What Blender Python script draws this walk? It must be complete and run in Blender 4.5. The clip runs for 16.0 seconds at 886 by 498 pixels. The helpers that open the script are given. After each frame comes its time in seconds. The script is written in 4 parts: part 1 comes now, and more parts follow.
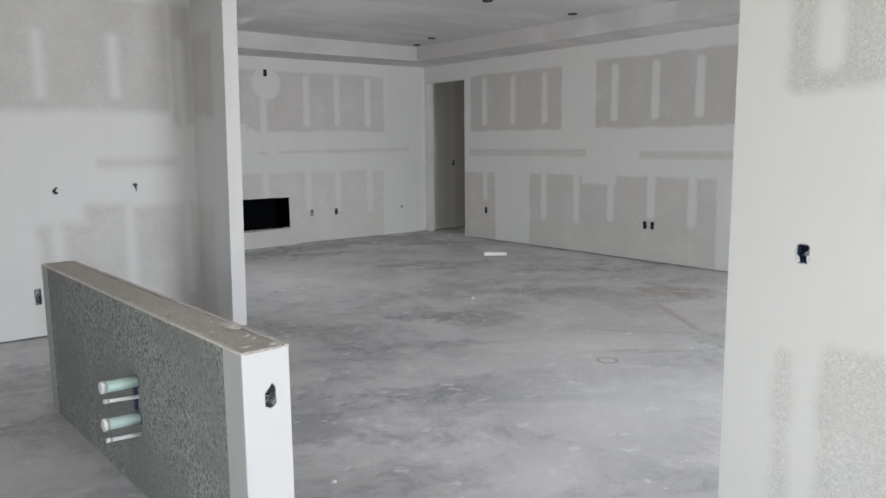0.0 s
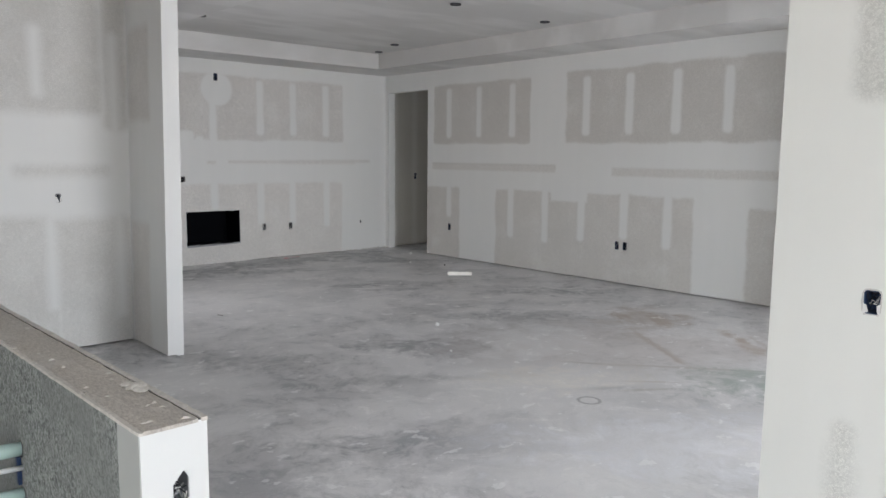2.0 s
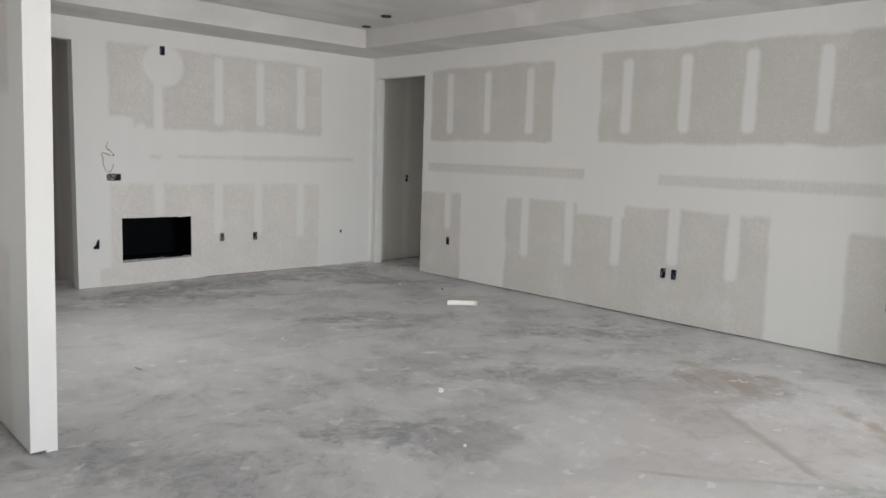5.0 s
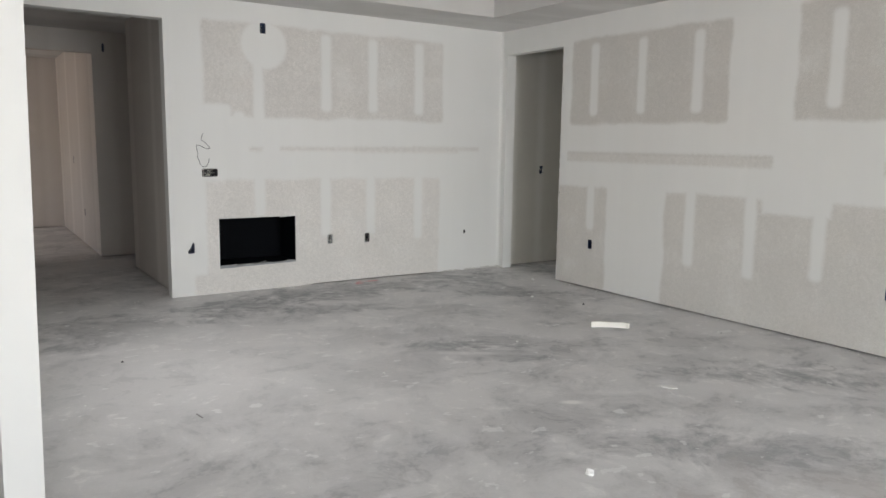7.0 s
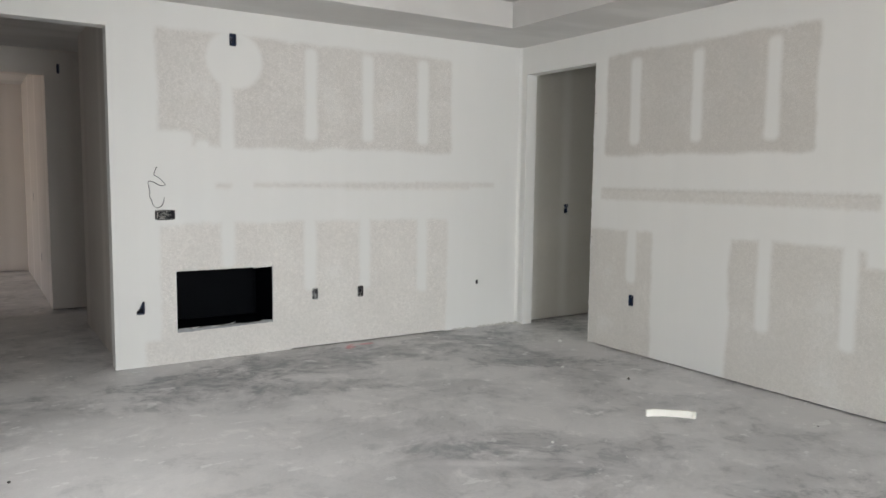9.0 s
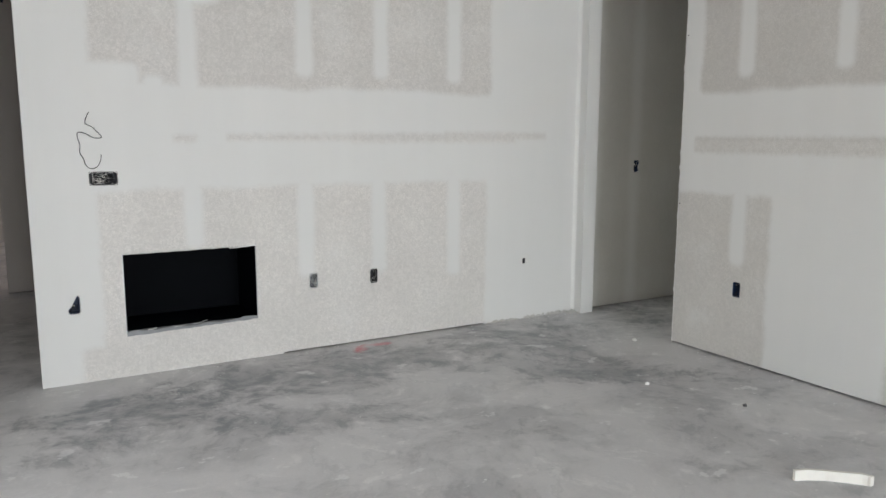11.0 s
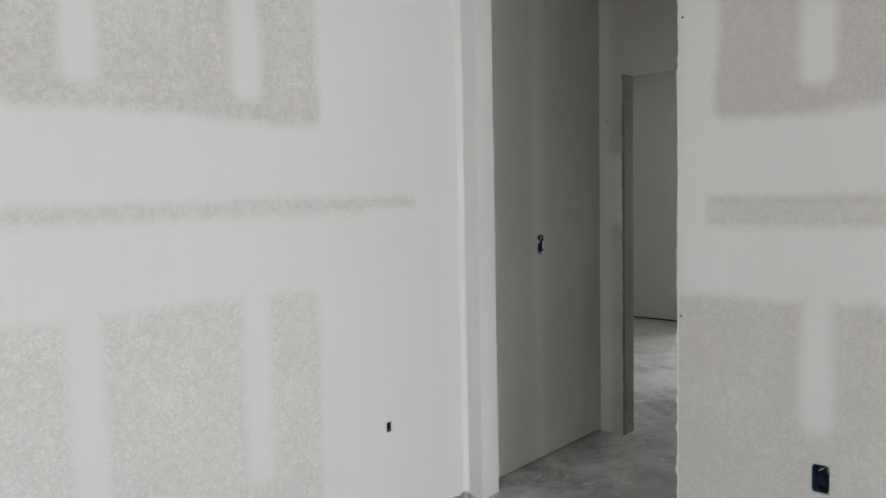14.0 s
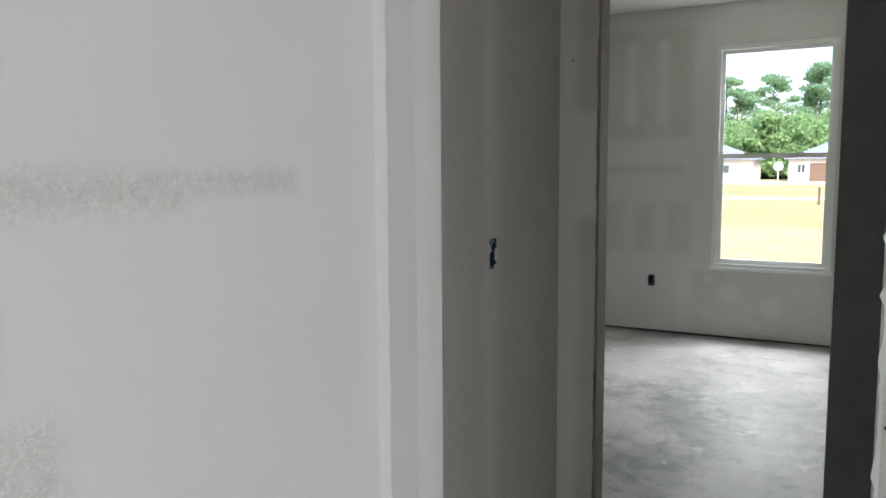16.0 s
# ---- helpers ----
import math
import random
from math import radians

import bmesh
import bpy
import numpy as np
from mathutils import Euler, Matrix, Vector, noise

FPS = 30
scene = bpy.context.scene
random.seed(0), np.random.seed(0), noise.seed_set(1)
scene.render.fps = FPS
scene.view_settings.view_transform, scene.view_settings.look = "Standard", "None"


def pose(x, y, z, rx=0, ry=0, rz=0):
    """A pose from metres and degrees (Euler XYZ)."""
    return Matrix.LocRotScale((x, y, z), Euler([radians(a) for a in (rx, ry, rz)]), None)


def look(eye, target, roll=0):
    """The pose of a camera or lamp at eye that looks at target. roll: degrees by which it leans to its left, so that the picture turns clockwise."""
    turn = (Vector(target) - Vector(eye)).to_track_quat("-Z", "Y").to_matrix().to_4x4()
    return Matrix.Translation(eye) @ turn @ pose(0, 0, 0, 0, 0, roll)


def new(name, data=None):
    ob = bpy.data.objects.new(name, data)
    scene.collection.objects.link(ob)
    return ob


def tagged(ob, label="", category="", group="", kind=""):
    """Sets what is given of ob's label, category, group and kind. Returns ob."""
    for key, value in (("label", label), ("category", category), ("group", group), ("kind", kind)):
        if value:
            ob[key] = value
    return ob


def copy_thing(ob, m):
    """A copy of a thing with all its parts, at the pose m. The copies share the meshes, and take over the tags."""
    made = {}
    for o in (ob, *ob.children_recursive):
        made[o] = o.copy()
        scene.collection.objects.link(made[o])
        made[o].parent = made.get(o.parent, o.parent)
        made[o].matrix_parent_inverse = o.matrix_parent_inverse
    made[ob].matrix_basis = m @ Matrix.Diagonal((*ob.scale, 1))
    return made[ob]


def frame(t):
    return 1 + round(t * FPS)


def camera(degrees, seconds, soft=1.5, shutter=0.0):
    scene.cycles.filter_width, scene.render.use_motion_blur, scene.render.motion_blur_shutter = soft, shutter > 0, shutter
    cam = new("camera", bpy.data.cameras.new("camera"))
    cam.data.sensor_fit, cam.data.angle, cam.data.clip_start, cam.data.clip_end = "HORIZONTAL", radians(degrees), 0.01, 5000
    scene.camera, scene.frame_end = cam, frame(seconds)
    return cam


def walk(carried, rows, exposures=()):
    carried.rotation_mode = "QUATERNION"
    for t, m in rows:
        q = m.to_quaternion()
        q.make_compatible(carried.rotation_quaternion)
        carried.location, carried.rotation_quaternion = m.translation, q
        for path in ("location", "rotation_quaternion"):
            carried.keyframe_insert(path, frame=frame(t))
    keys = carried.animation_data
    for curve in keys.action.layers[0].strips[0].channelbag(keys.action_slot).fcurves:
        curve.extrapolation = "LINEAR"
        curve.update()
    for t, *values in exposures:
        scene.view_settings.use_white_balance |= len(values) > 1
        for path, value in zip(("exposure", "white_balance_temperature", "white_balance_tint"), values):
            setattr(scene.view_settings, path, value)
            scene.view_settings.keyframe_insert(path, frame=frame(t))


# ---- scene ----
cam = camera(61.8, 16.0)
PATH = [
    (0, (0.069, -0.03, 1.497), (1.314, 1.509, 1.213), -0.6),
    (0.5, (0.065, -0.011, 1.503), (1.373, 1.476, 1.226), -0.3),
    (1, (0.17, 0.079, 1.492), (1.508, 1.541, 1.222), -0.5),
    (1.5, (0.31, 0.227, 1.503), (1.624, 1.715, 1.262), 0.4),
    (2, (0.407, 0.443, 1.49), (1.74, 1.912, 1.241), 0.5),
    (2.5, (0.502, 0.706, 1.49), (1.929, 2.077, 1.198), -0.0),
    (3, (0.697, 0.901, 1.482), (2.143, 2.246, 1.169), -0.3),
    (3.5, (0.902, 1.125, 1.491), (2.323, 2.505, 1.215), 1.4),
    (4, (1.103, 1.403, 1.49), (2.489, 2.822, 1.24), 1.8),
    (6.5, (2.252, 2.717, 1.456), (3.541, 4.219, 1.167), 1.0),
    (7, (2.426, 2.986, 1.449), (3.51, 4.643, 1.169), 0.8),
    (7.5, (2.588, 3.282, 1.449), (3.737, 4.899, 1.194), -0.0),
    (8, (2.79, 3.537, 1.458), (3.991, 5.115, 1.202), 0.9),
    (8.5, (3.0, 3.813, 1.476), (4.096, 5.467, 1.219), 1.2),
    (9, (3.144, 4.131, 1.464), (4.219, 5.807, 1.272), 0.7),
    (11.5, (4.135, 5.82, 1.388), (5.121, 7.532, 1.075), 0.1),
    (12, (4.288, 6.188, 1.397), (5.289, 7.905, 1.172), -0.2),
    (12.5, (4.493, 6.6, 1.415), (5.634, 8.229, 1.207), -1.6),
    (13, (4.756, 6.974, 1.438), (5.973, 8.548, 1.237), -0.5),
    (13.5, (4.967, 7.376, 1.403), (6.245, 8.907, 1.246), -0.6),
    (14, (5.192, 7.777, 1.418), (6.677, 9.109, 1.275), -1.2),
    (14.5, (5.483, 8.097, 1.44), (7.005, 9.389, 1.322), -0.1),
    (15, (5.736, 8.425, 1.415), (7.31, 9.652, 1.29), -0.3),
    (15.5, (5.994, 8.699, 1.397), (7.671, 9.775, 1.223), -1.9),
    (15.6, (6.054, 8.765, 1.41), (7.751, 9.805, 1.209), -1.5),
    (16, (6.308, 9.023, 1.417), (8.058, 9.969, 1.206), -0.4),
]
walk(cam, [(t, look(eye, target, roll)) for t, eye, target, roll in PATH],
     [(0, 1.26, 6300, 12.5), (2, 1.32, 6330, 13), (3, 1.38, 6380, 13), (4, 1.5, 6500, 12.5), (6.5, 1.74, 6600, 11.5), (9, 1.9, 6580, 10.5), (12.5, 1.93, 6350, 11), (14, 1.98, 6380, 11.5), (15, 2.08, 6400, 11.5), (16, 1.78, 6350, 12)])

# world, sun, window light, exposure
world = bpy.data.worlds.new("sky")
scene.world = world
world.use_nodes = True
wn = world.node_tree
sky = wn.nodes.new("ShaderNodeTexSky")
sky.sky_type, sky.sun_disc = "NISHITA", False
sky.sun_elevation, sky.sun_rotation = radians(50), radians(240)
sky.air_density, sky.dust_density = 1.0, 4.0
wn.nodes["Background"].inputs["Strength"].default_value = 0.15
wn.links.new(sky.outputs[0], wn.nodes["Background"].inputs["Color"])
sun = new("sun", bpy.data.lights.new("sun", "SUN"))
sun.data.energy, sun.data.angle, sun.data.color = 3.2, radians(12), (1.0, 0.97, 0.92)
sun.matrix_world = pose(0, 0, 20, 40, 0, -60)


def window_lamp(name, place, aim, w, h, watts, color=(0.965, 0.975, 0.99)):
    lamp = new(name, bpy.data.lights.new(name, "AREA"))
    lamp.data.shape, lamp.data.size, lamp.data.size_y = "RECTANGLE", w, h
    lamp.data.energy, lamp.data.color = watts, color
    lamp.matrix_world = look(place, aim)
    return lamp


window_lamp("skylight_slider", (5.6, -2.22, 1.22), (5.6, -0.3, -0.2), 3.4, 2.2, 106, (0.885, 0.945, 1.0))
window_lamp("lawn_light_slider", (5.6, -2.20, 1.22), (5.6, -0.3, 2.2), 3.4, 2.2, 20, (1.0, 0.965, 0.83))
# fill lamp added in an unseen west opening, to brighten the east wall
window_lamp("foyer_fill", (2.56, 7.5, 1.6), (5.6, 7.2, 0.0), 1.5, 1.3, 7.5)
window_lamp("skylight_kitchen", (0.2, -1.53, 1.6), (0.2, 2.0, -0.9), 3.2, 1.7, 26, (0.93, 0.965, 1.0))
# unseen window assumed in the west wall, to light the kitchen's east wall
window_lamp("skylight_west", (-2.93, -0.6, 1.45), (0.0, -0.4, 0.2), 1.6, 1.6, 21, (0.945, 0.985, 0.97))
window_lamp("skylight_bedroom", (13.9, 9.53, 3.55), (11.0, 9.53, 0.2), 1.8, 1.2, 44)
window_lamp("lawn_light_bedroom", (12.74, 9.53, 1.5), (11.0, 9.53, 1.6), 0.75, 1.6, 7, (0.95, 1.0, 0.86))
window_lamp("skylight_hall", (0.35, 15.0, 1.5), (3.0, 15.0, 1.2), 1.5, 1.5, 4.5, (1.0, 0.92, 0.88))


# materials
class Nodes:
    """A small writer of shader nodes."""

    def __init__(self, name):
        self.mat = bpy.data.materials.new(name)
        self.mat.use_nodes = True
        self.t = self.mat.node_tree
        self.b = self.t.nodes["Principled BSDF"]

    def put(self, target, value):
        if isinstance(value, bpy.types.NodeSocket):
            self.t.links.new(value, target)
        else:
            target.default_value = value

    def math(self, op, a, b=0.0, c=0.0, clamp=False):
        n = self.t.nodes.new("ShaderNodeMath")
        n.operation, n.use_clamp = op, clamp
        for i, v in enumerate((a, b, c)):
            self.put(n.inputs[i], v)
        return n.outputs[0]

    def vec(self, op, a, b=(0, 0, 0), out=0):
        n = self.t.nodes.new("ShaderNodeVectorMath")
        n.operation = op
        self.put(n.inputs[0], a)
        self.put(n.inputs[1], b)
        return n.outputs[out]

    def coords(self):
        return self.t.nodes.new("ShaderNodeTexCoord").outputs["Object"]

    def noise(self, vector, scale, detail=4.0, rough=0.55, distortion=0.0):
        n = self.t.nodes.new("ShaderNodeTexNoise")
        self.put(n.inputs["Vector"], vector)
        for k, v in (("Scale", scale), ("Detail", detail), ("Roughness", rough), ("Distortion", distortion)):
            n.inputs[k].default_value = v
        return n.outputs["Fac"]

    def smooth(self, value, a, b, to0=0.0, to1=1.0):
        n = self.t.nodes.new("ShaderNodeMapRange")
        n.interpolation_type = "SMOOTHSTEP"
        for k, v in zip(("Value", "From Min", "From Max", "To Min", "To Max"), (value, a, b, to0, to1)):
            self.put(n.inputs[k], v)
        return n.outputs[0]

    def mix(self, fac, a, b):
        n = self.t.nodes.new("ShaderNodeMix")
        n.data_type = "RGBA"
        self.put(n.inputs[0], fac)
        for s, v in ((n.inputs[6], a), (n.inputs[7], b)):
            self.put(s, v if isinstance(v, bpy.types.NodeSocket) else (*v, 1))
        return n.outputs[2]

    def scaled(self, color, fac):
        n = self.t.nodes.new("ShaderNodeVectorMath")
        n.operation = "SCALE"
        self.put(n.inputs[0], color)
        self.put(n.inputs["Scale"], fac)
        return n.outputs[0]

    def bump(self, height, distance, strength=1.0):
        n = self.t.nodes.new("ShaderNodeBump")
        self.put(n.inputs["Height"], height)
        n.inputs["Distance"].default_value, n.inputs["Strength"].default_value = distance, strength
        self.put(self.b.inputs["Normal"], n.outputs[0])

    def done(self, color, rough=0.6, metal=0.0):
        self.put(self.b.inputs["Base Color"], color if isinstance(color, bpy.types.NodeSocket) else (*color, 1))
        self.put(self.b.inputs["Roughness"], rough)
        self.b.inputs["Metallic"].default_value = metal
        return self.mat


MUD, PAPER = (0.74, 0.74, 0.725), (0.615, 0.595, 0.568)


def drywall(name, bare=(), taped=(), mud=MUD, paper=PAPER, edge=0.035, grain=0.14, swirl_scale=46.0, default_bare=False, lower_light=0.06):
    """Board with joint compound. bare: boxes (u0, u1, z0, z1) where the paper shows, taped: compound over the
    screws inside them, with round ends, and spots (u, z, radius)."""
    k = Nodes(name)
    p = k.coords()
    flat = k.vec("MULTIPLY", p, (1, 0, 1))
    wob = k.noise(flat, 2.6, 3.0)
    wob2 = k.noise(flat, 30.0, 3.0, 0.7)
    shift = k.math("MULTIPLY_ADD", k.math("SUBTRACT", wob, 0.5), 0.17, k.math("MULTIPLY", k.math("SUBTRACT", wob2, 0.5), 0.05))

    def box(u0, u1, z0, z1, r):
        q = k.vec("ABSOLUTE", k.vec("SUBTRACT", flat, ((u0 + u1) / 2, 0, (z0 + z1) / 2)))
        q = k.vec("SUBTRACT", q, (abs(u1 - u0) / 2 - r, 1.0, abs(z1 - z0) / 2 - r))
        return k.math("SUBTRACT", k.vec("LENGTH", k.vec("MAXIMUM", q, (0, 0, 0)), out=1), r)

    def least(parts):
        out = parts[0]
        for other in parts[1:]:
            out = k.math("MINIMUM", out, other)
        return out

    if bare:
        wide = [box(*b, 0.02) for b in bare if abs(b[3] - b[2]) > 0.12]
        thin = [box(*b, 0.004) for b in bare if abs(b[3] - b[2]) <= 0.12]
        d = k.math("MULTIPLY_ADD", shift, 0.55, least(wide)) if wide else 1.0
        if thin:
            d = k.math("MINIMUM", d, k.math("MULTIPLY_ADD", k.math("SUBTRACT", wob2, 0.5), 0.04, least(thin)))
        if taped:
            strips = []
            for s in taped:
                if len(s) == 3:
                    strips.append(k.math("SUBTRACT", k.vec("DISTANCE", flat, (s[0], 0, s[1]), out=1), s[2]))
                else:
                    strips.append(box(*s, min(abs(s[1] - s[0]) / 2 - 0.002, 0.05)))
            d = k.math("MAXIMUM", d, k.math("MULTIPLY", k.math("MULTIPLY_ADD", shift, 0.25, least(strips)), -1.0))
        mask = k.smooth(d, -edge * 0.6, edge, 1.0, 0.0)
    else:
        mask = 1.0 if default_bare else 0.0
    swirl = k.noise(flat, swirl_scale, 4.0, 0.65, 1.5)
    fine = k.noise(flat, 180.0, 2.0)
    broad = k.noise(flat, 1.1, 3.0)
    speck = k.smooth(swirl, 0.38, 0.66, 1.0 - grain * 0.4, 1.0 + grain * 0.3)
    speck = k.math("MULTIPLY_ADD", k.math("SUBTRACT", fine, 0.5), 0.12, speck)
    worm = k.noise(flat, swirl_scale * 0.62, 3.0, 0.6, 2.6)
    worm = k.smooth(k.math("ABSOLUTE", k.math("SUBTRACT", worm, 0.5)), 0.0, 0.045, 1.0, 0.0)
    worm = k.math("MULTIPLY", worm, k.smooth(wob, 0.35, 0.6, 0.35, 1.0))
    speck = k.math("MULTIPLY_ADD", worm, grain * 1.1, speck)
    streak = k.noise(k.vec("MULTIPLY", p, (7.0, 1, 0.35)), 1.0, 3.0)
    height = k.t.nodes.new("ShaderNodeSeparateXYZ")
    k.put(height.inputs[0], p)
    # painted light: bare paper is lifted brighter below 1.37 m
    if lower_light:
        paper = k.mix(k.smooth(height.outputs[2], 1.36, 1.38), tuple(c * (1 + lower_light) for c in paper), paper)
    tone = k.math("MULTIPLY_ADD", k.math("SUBTRACT", broad, 0.5), 0.10, k.math("MULTIPLY_ADD", k.math("SUBTRACT", streak, 0.5), 0.05, 1.0))
    color = k.mix(mask, k.scaled(k.mix(broad, mud, tuple(c * s for c, s in zip(mud, (0.97, 0.965, 0.955)))), tone), k.scaled(paper, k.math("MULTIPLY", speck, tone)))
    k.bump(k.math("MULTIPLY_ADD", swirl, 0.3, k.math("MULTIPLY", mask, -0.6)), 0.0012, 0.5)
    k.b.inputs["Specular IOR Level"].default_value = 0.25
    return k.done(color, 0.85)


def concrete():
    k = Nodes("concrete_slab")
    p = k.coords()
    warp = k.t.nodes.new("ShaderNodeTexNoise")
    k.put(warp.inputs["Vector"], p)
    warp.inputs["Scale"].default_value, warp.inputs["Detail"].default_value = 1.3, 4.0
    bent = k.vec("ADD", p, k.scaled(k.vec("SUBTRACT", warp.outputs["Color"], (0.5, 0.5, 0.5)), 0.55))
    big = k.noise(p, 0.45, 4.0, 0.55)
    mid = k.noise(bent, 1.5, 8.0, 0.68)
    fine = k.noise(bent, 7.0, 8.0, 0.72)
    grit = k.noise(p, 75.0, 3.0, 0.7)
    color = k.mix(k.smooth(mid, 0.36, 0.64), (0.375, 0.37, 0.372), (0.53, 0.52, 0.515))
    color = k.mix(k.math("MULTIPLY", k.smooth(big, 0.40, 0.62), 0.4), color, (0.45, 0.442, 0.44))
    # thin wandering dark lines and pale trowel wisps
    vein = k.noise(bent, 2.4, 6.0, 0.6)
    vein = k.smooth(k.math("ABSOLUTE", k.math("SUBTRACT", vein, 0.5)), 0.0, 0.02, 1.0, 0.0)
    color = k.mix(k.math("MULTIPLY", k.math("MULTIPLY", vein, k.smooth(big, 0.55, 0.42)), 0.16), color, (0.22, 0.22, 0.23))
    wisp = k.math("MULTIPLY", k.smooth(fine, 0.53, 0.68), k.smooth(mid, 0.44, 0.58))
    color = k.mix(k.math("MULTIPLY", wisp, 0.75), color, (0.62, 0.61, 0.60))
    dark = k.math("MULTIPLY", k.smooth(fine, 0.52, 0.40), k.smooth(mid, 0.54, 0.42))
    color = k.mix(k.math("MULTIPLY", dark, 0.5), color, (0.21, 0.215, 0.225))
    rough_edge = k.math("MULTIPLY_ADD", k.math("SUBTRACT", fine, 0.5), 1.5, k.math("MULTIPLY", k.math("SUBTRACT", mid, 0.5), 2.2))

    inner = k.smooth(fine, 0.36, 0.58, 1.0, 0.45)

    def stain(x, y, rx, ry, deg, tint, strength, ragged=1.5):
        nonlocal color
        c, s = math.cos(radians(deg)), math.sin(radians(deg))
        q = k.vec("SUBTRACT", p, (x, y, 0))
        u = k.vec("DOT_PRODUCT", q, (c / rx, s / rx, 0), out=1)
        v = k.vec("DOT_PRODUCT", q, (-s / ry, c / ry, 0), out=1)
        d = k.math("SQRT", k.math("MULTIPLY_ADD", u, u, k.math("MULTIPLY", v, v)))
        m = k.smooth(k.math("MULTIPLY_ADD", rough_edge, ragged, d), 0.25, 1.2, strength, 0.0)
        if strength > 0.4 and ragged >= 1.0:
            m = k.math("MULTIPLY", m, inner)
        color = k.mix(m, color, tint)

    damp, dusty = (0.19, 0.195, 0.205), (0.62, 0.61, 0.60)
    rust, olive = (0.27, 0.205, 0.16), (0.27, 0.30, 0.28)
    # dark washes along the fireplace wall and by the doorways
    stain(5.9, 9.55, 2.0, 0.38, 3, damp, 0.75)
    stain(4.5, 9.25, 0.8, 0.35, 20, damp, 0.7)
    stain(5.2, 8.85, 0.6, 0.2, -25, damp, 0.6)
    stain(3.4, 9.1, 0.7, 0.7, 0, damp, 0.5)
    stain(6.9, 8.7, 0.5, 0.22, -28, damp, 0.6)
    stain(7.4, 9.4, 0.6, 0.4, 0, damp, 0.5)
    stain(8.5, 9.3, 0.7, 0.8, 0, damp, 0.55)
    stain(5.35, 7.3, 0.5, 0.2, -30, damp, 0.55)
    stain(4.15, 4.65, 0.55, 0.3, -28, damp, 0.75)
    stain(2.9, 5.2, 0.6, 0.35, -38, damp, 0.6)
    stain(5.6, 5.05, 0.8, 0.25, -32, damp, 0.6)
    stain(7.0, 5.5, 0.55, 0.3, -40, damp, 0.6)
    stain(4.4, 3.1, 0.25, 0.1, -35, damp, 0.45)
    stain(1.9, 3.3, 0.5, 0.3, -20, damp, 0.4)
    stain(2.1, 6.1, 0.6, 0.35, 0, damp, 0.55)
    stain(10.4, 9.65, 0.55, 0.3, 20, damp, 0.75)
    stain(9.8, 9.8, 0.4, 0.3, 0, damp, 0.7)
    stain(10.9, 10.2, 0.4, 0.2, 0, damp, 0.5)
    stain(11.3, 9.4, 0.7, 0.25, -15, damp, 0.5)
    stain(10.7, 9.2, 0.5, 0.22, 10, damp, 0.6)
    stain(10.1, 9.3, 0.6, 0.2, 20, damp, 0.55)
    stain(0.2, 5.2, 0.9, 0.7, 0, damp, 0.4)
    # pale dusty areas
    stain(4.05, 3.6, 0.75, 0.5, -40, dusty, 0.55)
    stain(2.43, 4.95, 0.35, 0.22, -38, dusty, 0.6)
    stain(3.7, 8.65, 0.4, 0.3, -30, dusty, 0.7, 1.8)
    stain(3.9, 7.6, 1.2, 0.8, 0, dusty, 0.3)
    stain(3.2, 2.4, 0.8, 0.5, 0, dusty, 0.35)
    # rust-brown drag marks and a greenish damp area by the east side
    stain(6.33, 4.45, 0.31, 0.076, 55, rust, 0.85, 1.3)
    stain(6.42, 4.1, 0.40, 0.085, 51, rust, 0.85, 1.3)
    stain(6.70, 4.0, 0.31, 0.102, 35, rust, 0.85, 1.3)
    stain(6.45, 4.25, 0.5, 0.3, 45, rust, 0.3)
    for x, y, rx, ry, deg, power in ((5.42, 3.40, 0.30, 0.022, 54, 0.8), (5.30, 3.24, 0.13, 0.03, 50, 0.8), (5.75, 3.83, 0.35, 0.03, 52, 0.5), (6.08, 4.28, 0.28, 0.03, 48, 0.7), (6.22, 4.12, 0.22, 0.02, 44, 0.6),
                                     (6.36, 4.02, 0.2, 0.02, 46, 0.6), (6.52, 3.95, 0.2, 0.03, 40, 0.6), (6.30, 3.08, 0.22, 0.03, 50, 0.7), (6.12, 2.90, 0.16, 0.02, 52, 0.6), (4.70, 3.05, 0.28, 0.02, -45, 0.5)):
        stain(x, y, rx, ry, deg, (0.27, 0.22, 0.175), power * 0.8, 1.0)
    stain(5.78, 2.38, 0.28, 0.13, 35, (0.36, 0.29, 0.19), 0.7)
    stain(6.2, 3.17, 0.44, 0.085, 47, rust, 0.85, 1.3)
    stain(6.35, 3.35, 0.3, 0.12, 60, rust, 0.45)
    stain(5.52, 3.52, 0.55, 0.05, 55, (0.26, 0.215, 0.18), 0.7, 0.6)
    stain(4.76, 3.57, 0.3, 0.025, -56, (0.25, 0.24, 0.22), 0.6, 0.4)
    stain(4.5, 3.0, 0.25, 0.03, -35, (0.3, 0.28, 0.25), 0.5, 0.4)
    stain(7.0, 8.58, 0.6, 0.14, -28, damp, 0.6)
    stain(5.44, 7.28, 0.45, 0.12, -30, damp, 0.65)
    stain(5.50, 6.88, 0.3, 0.09, -30, damp, 0.55)
    stain(6.57, 5.75, 0.7, 0.18, -35, damp, 0.65)
    stain(2.65, 3.46, 0.45, 0.15, -35, damp, 0.65)
    stain(4.0, 4.95, 0.5, 0.16, -30, damp, 0.7)
    stain(3.3, 4.3, 0.9, 0.12, -32, damp, 0.55)
    stain(2.2, 2.9, 0.6, 0.15, -35, damp, 0.5)
    stain(3.0, 3.0, 0.7, 0.1, -38, damp, 0.45)
    stain(4.32, 3.2, 0.22, 0.05, -35, damp, 0.5)
    stain(5.32, 7.12, 0.28, 0.05, -32, dusty, 0.7)
